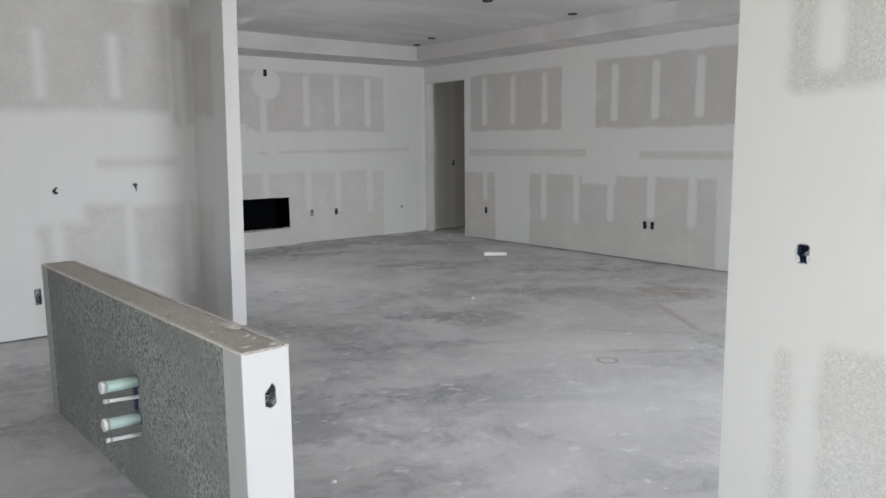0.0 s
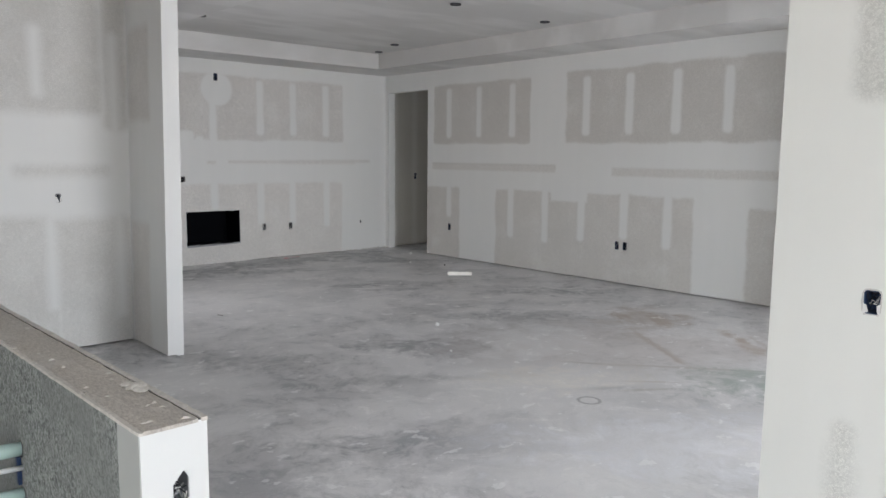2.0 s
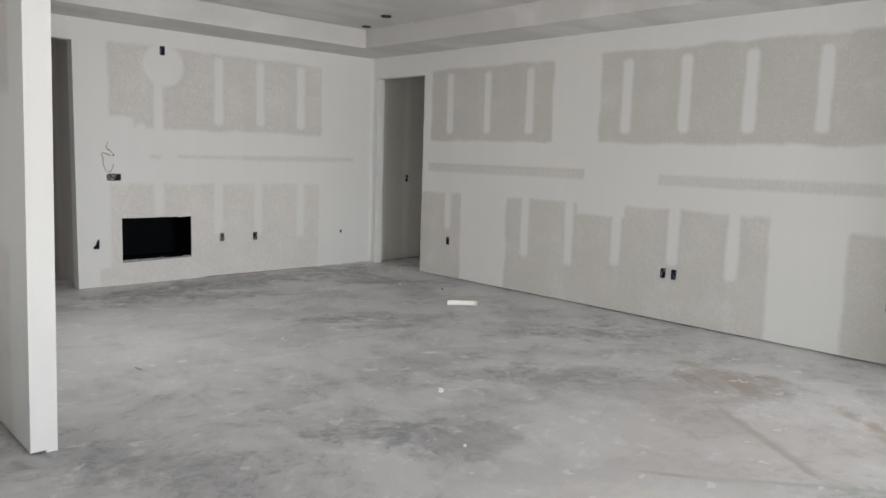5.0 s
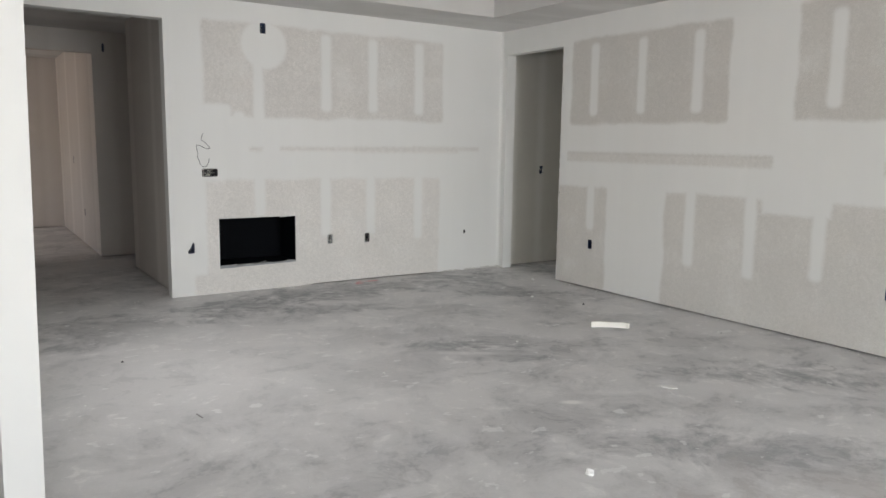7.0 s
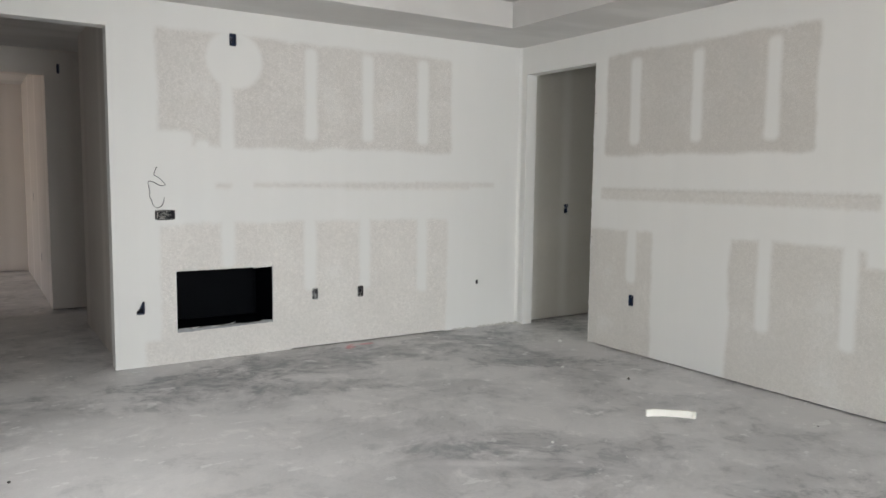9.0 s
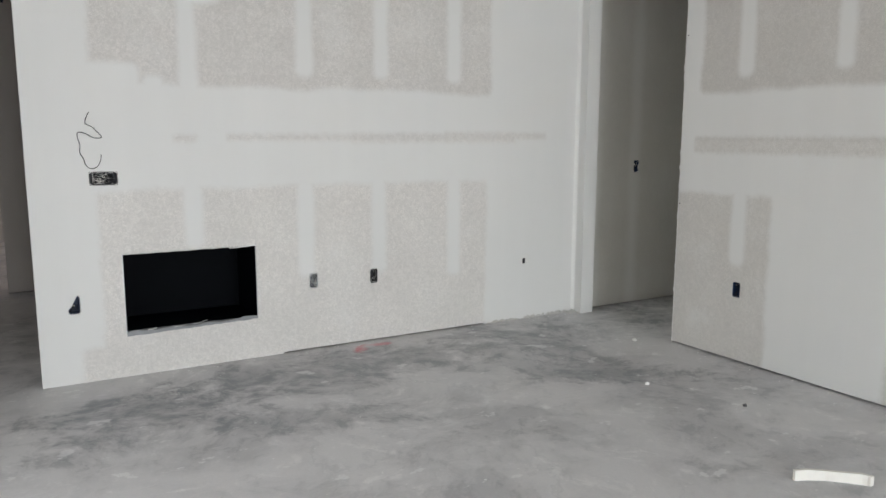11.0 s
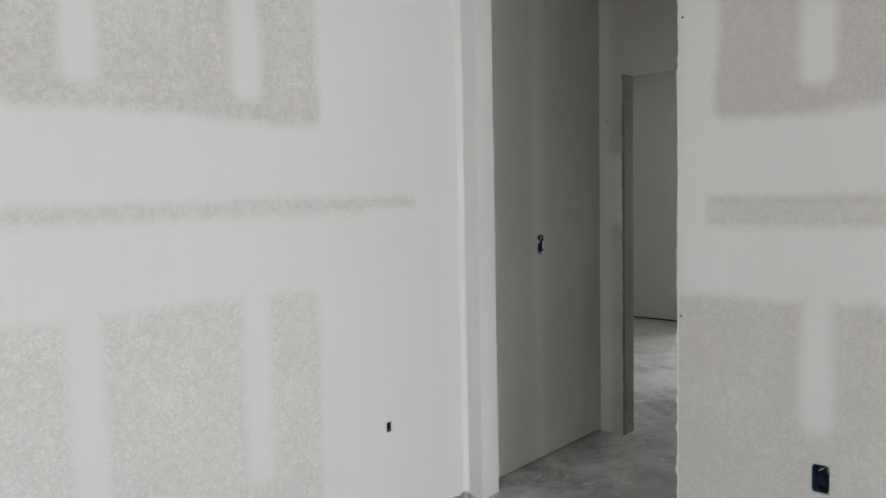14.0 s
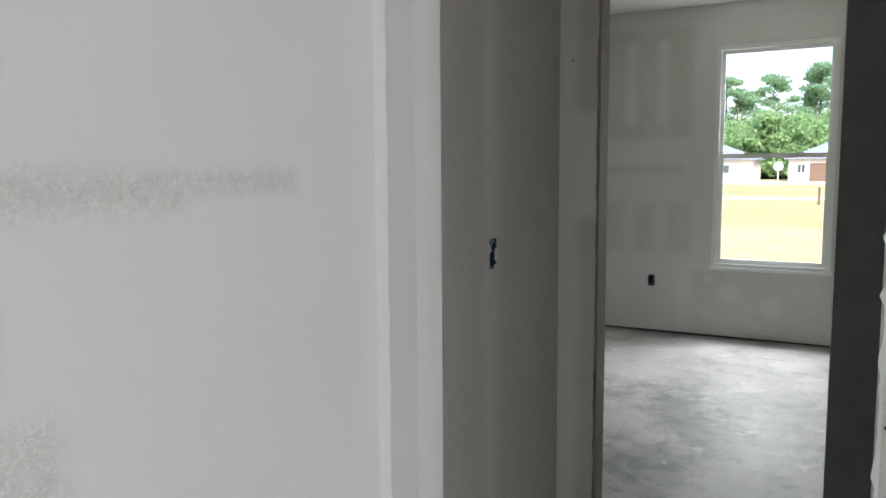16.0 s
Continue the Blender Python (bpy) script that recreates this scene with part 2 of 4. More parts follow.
    stain(5.98, 5.89, 0.07, 0.035, -35, (0.68, 0.67, 0.65), 0.9, 0.6)
    stain(5.28, 5.98, 0.08, 0.04, -30, (0.68, 0.67, 0.65), 0.8, 0.6)
    stain(5.6, 5.98, 0.22, 0.05, -32, dusty, 0.6)
    stain(4.28, 3.48, 0.7, 0.3, -35, (0.60, 0.57, 0.525), 0.6)
    # this one is a pool of window light, painted pale and bluish
    stain(3.9, 2.3, 1.1, 0.5, -40, (0.64, 0.64, 0.665), 0.55)
    stain(5.2, 3.05, 0.85, 0.03, -51, (0.29, 0.265, 0.24), 0.6, 0.4)
    stain(5.5, 3.6, 1.7, 0.8, -42, (0.47, 0.43, 0.41), 0.4)
    stain(6.3, 4.2, 0.8, 0.35, 48, (0.36, 0.32, 0.285), 0.5)
    stain(5.26, 2.5, 0.6, 0.35, -40, (0.21, 0.255, 0.23), 0.65)
    stain(5.3, 2.6, 0.7, 0.4, -40, olive, 0.6)
    stain(6.0, 1.9, 0.8, 0.5, 0, (0.20, 0.25, 0.225), 0.65)
    # rings left by buckets
    for x, y, r, power in ((4.055, 3.106, 0.066, 0.8), (4.026, 5.63, 0.068, 0.25), (7.212, 5.622, 0.08, 0.4)):
        d = k.vec("DISTANCE", k.vec("MULTIPLY", p, (1, 1, 0)), (x, y, 0), out=1)
        ring = k.smooth(k.math("ABSOLUTE", k.math("SUBTRACT", d, k.math("MULTIPLY_ADD", fine, 0.03, r - 0.015))), 0.004, 0.016, 0.75, 0.0)
        color = k.mix(k.math("MULTIPLY", ring, k.smooth(grit, 0.3, 0.5, 0.0, power)), color, (0.12, 0.12, 0.12))
    # red marking paint by the fireplace wall
    stain(5.87, 9.86, 0.10, 0.05, 60, (0.58, 0.13, 0.15), 0.75, 1.2)
    stain(6.0, 9.9, 0.15, 0.04, -12, (0.58, 0.16, 0.18), 0.6, 1.3)
    splash = k.smooth(k.noise(k.vec("ADD", k.vec("MULTIPLY", p, (0.8, 1.25, 1.0)), k.scaled(bent, 0.35)), 4.6, 4.0, 0.6), 0.635, 0.67, 0.0, 0.5)
    color = k.mix(splash, color, (0.66, 0.66, 0.65))
    fleck = k.smooth(k.noise(p, 38.0, 2.0), 0.74, 0.78, 0.0, 0.6)
    color = k.mix(fleck, color, (0.72, 0.71, 0.70))
    color = k.scaled(color, k.math("MULTIPLY_ADD", k.math("SUBTRACT", grit, 0.5), 0.18, 1.24))
    k.bump(k.math("MULTIPLY_ADD", grit, 0.25, mid), 0.002, 0.5)
    return k.done(color, k.smooth(mid, 0.3, 0.7, 0.42, 0.62))


def plain(name, color, rough=0.6, metal=0.0, vary=0.12, scale=25.0, bump=0.0):
    k = Nodes(name)
    p = k.coords()
    n = k.noise(p, scale, 4.0, 0.6)
    c = k.scaled(k.mix(0.0, color, color), k.math("MULTIPLY_ADD", k.math("SUBTRACT", n, 0.5), vary * 2, 1.0))
    if bump:
        k.bump(n, bump)
    return k.done(c, rough, metal)


M_FLOOR = concrete()
M_BLACK = plain("black_metal", (0.0018, 0.0024, 0.0038), 0.6, 0.0)
M_BLACK.node_tree.nodes["Principled BSDF"].inputs["Specular IOR Level"].default_value = 0.05
M_BLUE = plain("blue_plastic", (0.015, 0.035, 0.09), 0.45)
M_WIRE = plain("wire_jacket", (0.75, 0.74, 0.7), 0.5)
M_WIRE_DARK = plain("wire_black", (0.03, 0.03, 0.035), 0.5)
M_STEEL = plain("galvanised_steel", (0.45, 0.46, 0.47), 0.35, 0.9)
M_PVC = plain("pale_green_pipe", (0.55, 0.72, 0.66), 0.35)
M_WHITE = plain("white_vinyl", (0.84, 0.86, 0.83), 0.4, 0, 0.03)
M_SCRAP = plain("white_scrap", (0.82, 0.80, 0.74), 0.7, 0, 0.08, 14)
M_CRUMB = plain("plaster_crumb", (0.8, 0.8, 0.78), 0.9)
M_STUD = plain("pine_stud", (0.31, 0.275, 0.235), 0.7, 0, 0.25, 12)
M_GYPSUM = plain("gypsum_edge", (0.55, 0.54, 0.51), 0.95, 0, 0.2, 60, 0.002)

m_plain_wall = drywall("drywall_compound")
# hall mud and paper are browner and darker than MUD and PAPER
m_hall = drywall("drywall_hall", bare=((0.25, 1.1, 0, 2.74), (1.3, 2.2, 0, 2.74), (2.4, 3.4, 0, 2.74)), mud=(0.62, 0.585, 0.555), paper=(0.53, 0.495, 0.465), edge=0.08, grain=0.06, lower_light=0)


# helpers for building
def mesh_ob(name, bm, material, parent=None):
    data = bpy.data.meshes.new(name)
    bm.to_mesh(data)
    bm.free()
    data.materials.append(material)
    ob = new(name, data)
    if parent:
        ob.parent = parent
    return ob


def part(name, bm, material, parent, label=""):
    return tagged(mesh_ob(name, bm, material, parent), label=label)


def add_box(bm, lo, hi, bevel=0.0):
    made = bmesh.ops.create_cube(bm, size=1.0)["verts"]
    size = [b - a for a, b in zip(lo, hi)]
    for v in made:
        v.co = Vector([a + (c + 0.5) * s for a, c, s in zip(lo, v.co, size)])
    if bevel:
        edges = list({e for v in made for e in v.link_edges})
        bmesh.ops.bevel(bm, geom=edges, offset=bevel, segments=2, affect="EDGES")
    return bm


def box_bm(lo, hi, bevel=0.0):
    return add_box(bmesh.new(), lo, hi, bevel)


def tube_bm(points, radius, sides=8, bm=None):
    bm = bm or bmesh.new()
    rings = []
    pts = [Vector(p) for p in points]
    for i, p in enumerate(pts):
        way = (pts[min(i + 1, len(pts) - 1)] - pts[max(i - 1, 0)]).normalized()
        turn = way.to_track_quat("Z", "Y")
        rings.append([bm.verts.new(p + turn @ Vector((radius * math.cos(a), radius * math.sin(a), 0)))
                      for a in (2 * math.pi * j / sides for j in range(sides))])
    for a, b in zip(rings, rings[1:]):
        for j in range(sides):
            bm.faces.new((a[j], a[(j + 1) % sides], b[(j + 1) % sides], b[j]))
    bm.faces.new(rings[0][::-1])
    bm.faces.new(rings[-1])
    for f in bm.faces:
        f.smooth = len(f.verts) == 4
    return bm


def wall(name, p0, p1, material, label, holes=(), height=2.74, thick=0.12, z0=0.0, gap=(), end_gap=0.012):
    """A wall with its front on the right of the way from p0 to p1. holes: (u0, u1, z0, z1, depth); a depth of thick or more goes through.
    gap: stretches (u0, u1) where the board stands a little off the floor. Local axes: along, into the wall, up."""
    a, b = Vector(p0), Vector(p1)
    length = (b - a).length
    holes = list(holes) + [(g0, g1, z0, z0 + end_gap, 0.07) for g0, g1 in gap]
    us = sorted({0.0, round(length, 4), *[round(min(max(h[i], 0), length), 4) for h in holes for i in (0, 1)]})
    zs = sorted({z0, height, *[round(min(max(h[i], z0), height), 4) for h in holes for i in (2, 3)]})

    def depth(i, j):
        if not (0 <= i < len(us) - 1 and 0 <= j < len(zs) - 1):
            return thick
        u, z = (us[i] + us[i + 1]) / 2, (zs[j] + zs[j + 1]) / 2
        return max([min(h[4], thick) for h in holes if h[0] < u < h[1] and h[2] < z < h[3]] or [0.0])

    bm = bmesh.new()
    seen = {}

    def vert(u, v, z):
        key = (round(u, 5), round(v, 5), round(z, 5))
        if key not in seen:
            seen[key] = bm.verts.new(key)
        return seen[key]

    def quad(*corners):
        bm.faces.new([vert(*c) for c in corners])

    for i in range(len(us) - 1):
        for j in range(len(zs) - 1):
            d = depth(i, j)
            u0, u1, w0, w1 = us[i], us[i + 1], zs[j], zs[j + 1]
            if d < thick:
                quad((u0, d, w0), (u1, d, w0), (u1, d, w1), (u0, d, w1))
                quad((u1, thick, w0), (u0, thick, w0), (u0, thick, w1), (u1, thick, w1))
    for i in range(len(us)):
        for j in range(len(zs) - 1):
            d0, d1 = depth(i - 1, j), depth(i, j)
            if abs(d0 - d1) > 1e-6:
                lo, hi = min(d0, d1), max(d0, d1)
                c = [(us[i], lo, zs[j]), (us[i], hi, zs[j]), (us[i], hi, zs[j + 1]), (us[i], lo, zs[j + 1])]
                quad(*(c if d0 < d1 else c[::-1]))
    for j in range(len(zs)):
        for i in range(len(us) - 1):
            d0, d1 = depth(i, j - 1), depth(i, j)
            if abs(d0 - d1) > 1e-6:
                lo, hi = min(d0, d1), max(d0, d1)
                c = [(us[i], lo, zs[j]), (us[i + 1], lo, zs[j]), (us[i + 1], hi, zs[j]), (us[i], hi, zs[j])]
                quad(*(c if d0 < d1 else c[::-1]))
    ob = mesh_ob(name, bm, material)
    d = (b - a).normalized()
    ob.matrix_world = Matrix(((d.x, -d.y, 0, a.x), (d.y, d.x, 0, a.y), (0, 0, 1, 0), (0, 0, 0, 1)))
    return tagged(ob, label=label, kind="structure")


BOX_W, BOX_H, BOX_D = 0.055, 0.095, 0.06


def cut(u, z, w=BOX_W, h=BOX_H, d=BOX_D + 0.004):
    return (u - w / 2, u + w / 2, z - h / 2, z + h / 2, d)


# floor, ceilings
floor = tagged(mesh_ob("floor", box_bm((-3.3, -3.7, -0.15), (13.0, 17.0, 0.0)), M_FLOOR), "smooth grey concrete slab with cloudy stains, dust and scuffs", kind="structure")


def ceiling_piece(name, x0, y0, x1, y1, z=2.74, top=3.1):
    return tagged(mesh_ob(name, box_bm((x0, y0, z), (x1, y1, top)), m_ceil), "pale finished gypsum board ceiling with sanded joints", kind="structure")


k = Nodes("ceiling_compound")
pp = k.coords()
band = k.noise(k.vec("MULTIPLY", pp, (0.5, 1.3, 1)), 1.2, 3.0, 0.5)
blotch = k.noise(pp, 3.0, 4.0, 0.6)
kc = k.mix(k.smooth(band, 0.42, 0.58), (0.67, 0.66, 0.645), (0.58, 0.57, 0.555))
kc = k.scaled(kc, k.math("MULTIPLY_ADD", k.math("SUBTRACT", blotch, 0.5), 0.10, 1.0))
m_ceil = k.done(kc, 0.9)

TX0, TX1, TY0, TY1, TZ = 3.45, 7.12, 3.0, 9.27, 2.955
ceiling_piece("ceiling", -3.3, -3.7, TX0, 17.0)
ceiling_piece("ceiling", TX0, -3.7, TX1, TY0)
ceiling_piece("ceiling", TX0, TY1, TX1, 17.0)
ceiling_piece("ceiling", TX1, -3.7, 13.0, 17.0)
ceiling_piece("ceiling", TX0, TY0, TX1, TY1, TZ)

# walls of the great room
fx = 2.6


def F(x):
    return x - fx


fire_bare = [(F(4.37), F(6.98), 1.70, 2.54), (F(5.1), F(5.9), 1.374, 1.394), (F(5.9), F(6.6), 1.362, 1.402), (F(6.6), F(7.2), 1.360, 1.412), (F(7.2), F(7.48), 1.385, 1.409), (F(4.36), F(6.95), 0, 1.075), (F(4.79), F(4.9), 1.365, 1.385), (F(4.24), F(4.5), 0, 0.18)]
fire_tape = [(F(4.94), 2.36, 0.23), (F(4.82), F(4.94), 1.6, 2.4), (F(4.3), F(4.62), 1.6, 1.80), (F(4.62), F(4.75), 1.6, 1.74)]
for x in (5.585, 6.115, 6.675):
    fire_tape.append((F(x - 0.06), F(x + 0.06), 1.76, 2.52))
for x, low in ((4.875, 0.72), (5.57, 0.49), (6.085, 0.47), (6.675, 0.40)):
    fire_tape.append((F(x - 0.06), F(x + 0.06), low, 1.2))
fire_holes = [cut(F(4.398), 1.156, 0.145, 0.074), cut(F(4.205), 0.455, 0.06, 0.10), cut(F(5.613), 0.46), cut(F(6.043), 0.452), cut(F(7.305), 0.452, 0.026, 0.04),
              cut(F(4.935), 2.515, 0.055, 0.095), (F(4.47), F(5.236), 0.258, 0.72, 1), (F(2.75), F(4.02), 0, 2.52, 1)]
wall("wall_north", (fx, 10.0), (7.8, 10.0), drywall("drywall_fireplace", fire_bare, fire_tape, grain=0.17, lower_light=0.075, swirl_scale=36.0), "tall pale drywall with taped joints and bare grey paper patches", fire_holes, thick=0.14,
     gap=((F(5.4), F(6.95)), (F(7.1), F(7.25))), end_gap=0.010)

right_bare = [(10 - 8.80, 10 - 6.93, 1.68, 2.5), (10 - 6.33, 10 - 3.1, 1.67, 2.52), (10 - 8.83, 10 - 6.49, 1.305, 1.385), (10 - 5.62, 10 - 3.2, 1.285, 1.36),
              (10 - 8.96, 10 - 8.25, 0, 1.04), (10 - 7.51, 10 - 6.55, 0, 1.04), (10 - 6.6, 10 - 5.95, 0, 0.93), (10 - 5.97, 10 - 4.56, 0, 1.05), (10 - 3.93, 10 - 3.1, 0, 0.97)]
right_tape = []
for y in (8.48, 7.87, 7.24, 6.03, 5.42, 4.82, 4.22):
    right_tape.append((10 - y - 0.06, 10 - y + 0.06, 1.75, 2.46))
for y, low in ((8.47, 0.6), (7.24, 0.40), (6.64, 0.38), (6.06, 0.45), (5.44, 0.53), (4.87, 0.46)):
    right_tape.append((10 - y - 0.06, 10 - y + 0.06, low, 1.2))
right_holes = [(0.10, 1.05, 0, 2.475, 1), cut(10 - 8.455, 0.455), cut(10 - 5.52, 0.455), cut(10 - 5.41, 0.455), cut(10 - 3.615, 0.46)]
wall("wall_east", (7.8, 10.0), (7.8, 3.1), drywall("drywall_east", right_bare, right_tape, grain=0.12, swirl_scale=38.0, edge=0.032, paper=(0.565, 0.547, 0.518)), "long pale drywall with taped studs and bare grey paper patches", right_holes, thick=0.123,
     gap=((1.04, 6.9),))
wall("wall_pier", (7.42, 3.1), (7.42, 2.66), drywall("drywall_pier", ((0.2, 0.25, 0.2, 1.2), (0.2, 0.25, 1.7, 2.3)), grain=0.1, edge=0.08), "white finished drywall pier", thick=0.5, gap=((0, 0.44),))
wall("wall_nook_north", (7.92, 2.66), (9.8, 2.66), m_plain_wall, "plain pale drywall", thick=0.12)
wall("wall_nook_east", (9.8, 2.66), (9.8, -2.3), m_plain_wall, "plain pale drywall")
wall("wall_south", (9.8, -2.3), (2.61, -2.3), m_plain_wall, "plain pale drywall with a wide glazed door opening", ((2.4, 6.0, 0.02, 2.4, 1),), thick=0.15)

bm = bmesh.new()
rng = random.Random(8)
rows = []
for i in range(60):
    z, d = 2.74 * i / 59, 0.022 + rng.uniform(-0.002, 0.002)
    rows.append([bm.verts.new(c) for c in ((7.8 - d, 9.9995, z), (7.8 - d * 0.42, 10 - d * 0.42, z), (7.7995, 10 - d, z))])
for a, b in zip(rows, rows[1:]):
    for j in (0, 1):
        bm.faces.new((a[j], a[j + 1], b[j + 1], b[j])).smooth = True
tagged(mesh_ob("trim", bm, m_plain_wall), "smooth white compound fillet in the corner beside the doorway", kind="structure")

# wall line between kitchen and great room
pier_bare = [(0.19, 1.6, 1.66, 2.5), (0.19, 0.245, 0, 0.79), (0.345, 1.6, 0, 0.83), (0.5, 1.6, 1.33, 1.36)]
pier_tape = [(0.262, 0.352, 1.71, 2.45), (0.66, 0.78, 1.74, 2.45), (0.66, 0.78, 0.2, 1.2)]
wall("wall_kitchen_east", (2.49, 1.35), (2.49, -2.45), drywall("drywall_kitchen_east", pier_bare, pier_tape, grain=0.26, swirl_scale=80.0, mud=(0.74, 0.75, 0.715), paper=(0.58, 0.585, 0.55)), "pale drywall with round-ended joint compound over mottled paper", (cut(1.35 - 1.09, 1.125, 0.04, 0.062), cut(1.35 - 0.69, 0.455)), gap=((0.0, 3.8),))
# the opening in this wall is unseen, added for the foyer fill lamp
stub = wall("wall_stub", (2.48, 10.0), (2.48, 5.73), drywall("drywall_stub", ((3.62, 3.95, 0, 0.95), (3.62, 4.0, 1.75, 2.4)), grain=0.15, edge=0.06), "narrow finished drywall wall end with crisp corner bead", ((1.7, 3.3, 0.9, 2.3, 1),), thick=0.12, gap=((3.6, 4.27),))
for v in stub.data.vertices:
    v.co.y += 0.017 * v.co.z
left_bare = [(3.2, 5.3, 1.80, 2.66), (5.36, 5.5, 1.7, 2.66), (4.72, 5.32, 1.345, 1.365), (4.25, 4.55, 0, 0.86), (4.47, 4.95, 0, 0.86), (4.6, 4.9, 0, 1.0), (4.95, 5.5, 0, 0.98)]
left_tape = [(4.27, 4.38, 1.85, 2.4), (4.82, 4.93, 1.87, 2.4), (4.3, 4.42, 0.1, 1.2), (4.86, 4.97, 0.3, 1.2), (5.36, 5.46, 0.2, 2.4)]
wall("wall_kitchen_north", (-3.0, 6.42), (2.53, 6.42), drywall("drywall_kitchen_north", left_bare, left_tape, grain=0.15, paper=(0.55, 0.54, 0.515), edge=0.08), "pale drywall with feathered compound and mottled paper", (cut(4.368, 1.155, 0.036, 0.055), cut(4.978, 1.157, 0.036, 0.060), cut(4.185, 0.33, 0.05, 0.13)), gap=((0, 5.48),))
wall("wall_kitchen_west", (-3.0, -1.6), (-3.0, 6.42), m_plain_wall, "plain pale drywall with a window opening", ((0.2, 1.8, 0.6, 2.3, 1),))
wall("wall_kitchen_south", (2.49, -1.6), (-3.0, -1.6), m_plain_wall, "plain pale drywall with a window opening", ((1.1, 4.5, 0.75, 2.45, 1),), thick=0.15)

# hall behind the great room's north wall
wall("wall_hall_east", (4.07, 11.95), (4.07, 10.14), m_hall, "brownish hall drywall, darker than in the great room", gap=((0, 1.81),))
wall("wall_hall_return", (3.86, 12.96), (6.2, 12.96), m_hall, "brownish hall drywall, darker than in the great room", (cut(0.13, 2.55, 0.028, 0.10),), gap=((0, 2.3),))
wall("wall_hall_far_east", (3.86, 16.72), (3.86, 13.08), m_hall, "brownish hall drywall, darker than in the great room", (cut(1.6, 1.15), cut(2.5, 0.45)), gap=((0, 3.6),))
wall("wall_hall_end", (0.2, 16.72), (3.86, 16.72), m_hall, "brownish hall drywall, darker than in the great room", gap=((0, 3.6),))
wall("wall_hall_west", (2.6, 10.14), (2.6, 13.4), m_hall, "brownish hall drywall, darker than in the great room")
wall("wall_side_south", (2.48, 13.4), (0.2, 13.4), m_hall, "brownish hall drywall, darker than in the great room")
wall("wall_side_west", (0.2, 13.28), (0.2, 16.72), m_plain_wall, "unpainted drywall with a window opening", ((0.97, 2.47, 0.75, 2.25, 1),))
wall("wall_hall_cross", (6.2, 12.96), (6.2, 11.95), m_hall, "brownish hall drywall, darker than in the great room")
wall("wall_hall_cross_south", (6.2, 11.95), (4.19, 11.95), m_hall, "brownish hall drywall, darker than in the great room")

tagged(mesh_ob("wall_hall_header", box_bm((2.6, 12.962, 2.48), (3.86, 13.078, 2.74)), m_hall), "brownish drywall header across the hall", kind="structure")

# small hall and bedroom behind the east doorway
# part of the small hall's shade is put into darker mud and paper
wall("wall_small_hall_north", (7.923, 9.99), (9.042, 9.99), drywall("drywall_small_hall", ((0.13, 0.42, 0, 2.74), (0.56, 1.12, 0, 2.74)), mud=(0.655, 0.64, 0.605), paper=(0.565, 0.545, 0.50), edge=0.07, grain=0.06, lower_light=0), "pale drywall tinted darker for the hall shade, with faint vertical joints", (cut(8.43 - 7.923, 1.154),), thick=0.14, gap=((0.0, 1.11),))
m_hall_e = drywall("drywall_small_hall_east", ((0.225, 0.30, 0.0, 1.22), (0.225, 1.3, 1.65, 2.74)), mud=(0.72, 0.71, 0.68), paper=(0.57, 0.55, 0.51), edge=0.04, grain=0.08, lower_light=0)
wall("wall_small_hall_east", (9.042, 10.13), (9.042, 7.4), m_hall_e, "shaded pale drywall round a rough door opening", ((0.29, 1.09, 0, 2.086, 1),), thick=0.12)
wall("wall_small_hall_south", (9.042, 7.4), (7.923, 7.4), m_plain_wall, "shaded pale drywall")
bed_bare = [(13.6 - 10.95, 13.6 - 10.17, 1.70, 2.57), (13.6 - 10.95, 13.6 - 10.17, 0.72, 1.12), (13.6 - 11.1, 13.6 - 10.23, 1.39, 1.43)]
bed_bare.append((13.6 - 10.12, 13.6 - 8.6, 0.0, 0.56))
bed_tape = [(13.6 - 9.83, 0.38, 0.09), (13.6 - 9.50, 0.29, 0.10), (13.6 - 10.0, 0.50, 0.04)]
for y in (10.67, 10.4):
    bed_tape += [(13.6 - y - 0.06, 13.6 - y + 0.06, 1.8, 2.5), (13.6 - y - 0.06, 13.6 - y + 0.06, 0.6, 1.2)]
wall("wall_bedroom_east", (12.784, 13.6), (12.784, 6.4), drywall("drywall_bedroom", bed_bare, bed_tape, edge=0.06, grain=0.15), "pale drywall round a white window, with taped joints", ((13.6 - 9.974, 13.6 - 9.086, 0.60, 2.405, 1), cut(13.6 - 10.463, 0.455)), thick=0.16, gap=((0, 7.2),), end_gap=0.022)
wall("wall_bedroom_north", (9.16, 13.6), (12.784, 13.6), m_plain_wall, "plain pale drywall")
wall("wall_bedroom_south", (12.784, 6.4), (9.16, 6.4), m_plain_wall, "plain pale drywall")

# half wall
HW = pose(0.996, 2.135, 0, 0, 0, 92.2)
k = Nodes("moisture_board")
pp = k.coords()
sw = k.noise(k.vec("MULTIPLY", pp, (1.0, 1.0, 0.75)), 88.0, 4.0, 0.68, 1.0)
col = k.mix(k.smooth(sw, 0.36, 0.62), (0.10, 0.107, 0.10), (0.40, 0.42, 0.395))
pl = k.noise(pp, 1.6, 3.0, 0.6)
col = k.mix(k.smooth(pl, 0.42, 0.62, 0.0, 0.7), col, (0.21, 0.222, 0.21))
k.bump(sw, 0.002, 0.5)
m_green = k.done(col, 0.9)
k = Nodes("raw_board_top")
pp = k.coords()
n1, n2 = k.noise(pp, 9.0, 5.0, 0.65), k.noise(k.vec("MULTIPLY", pp, (1.0, 2.2, 1.0)), 70.0, 5.0, 0.75, 0.5)
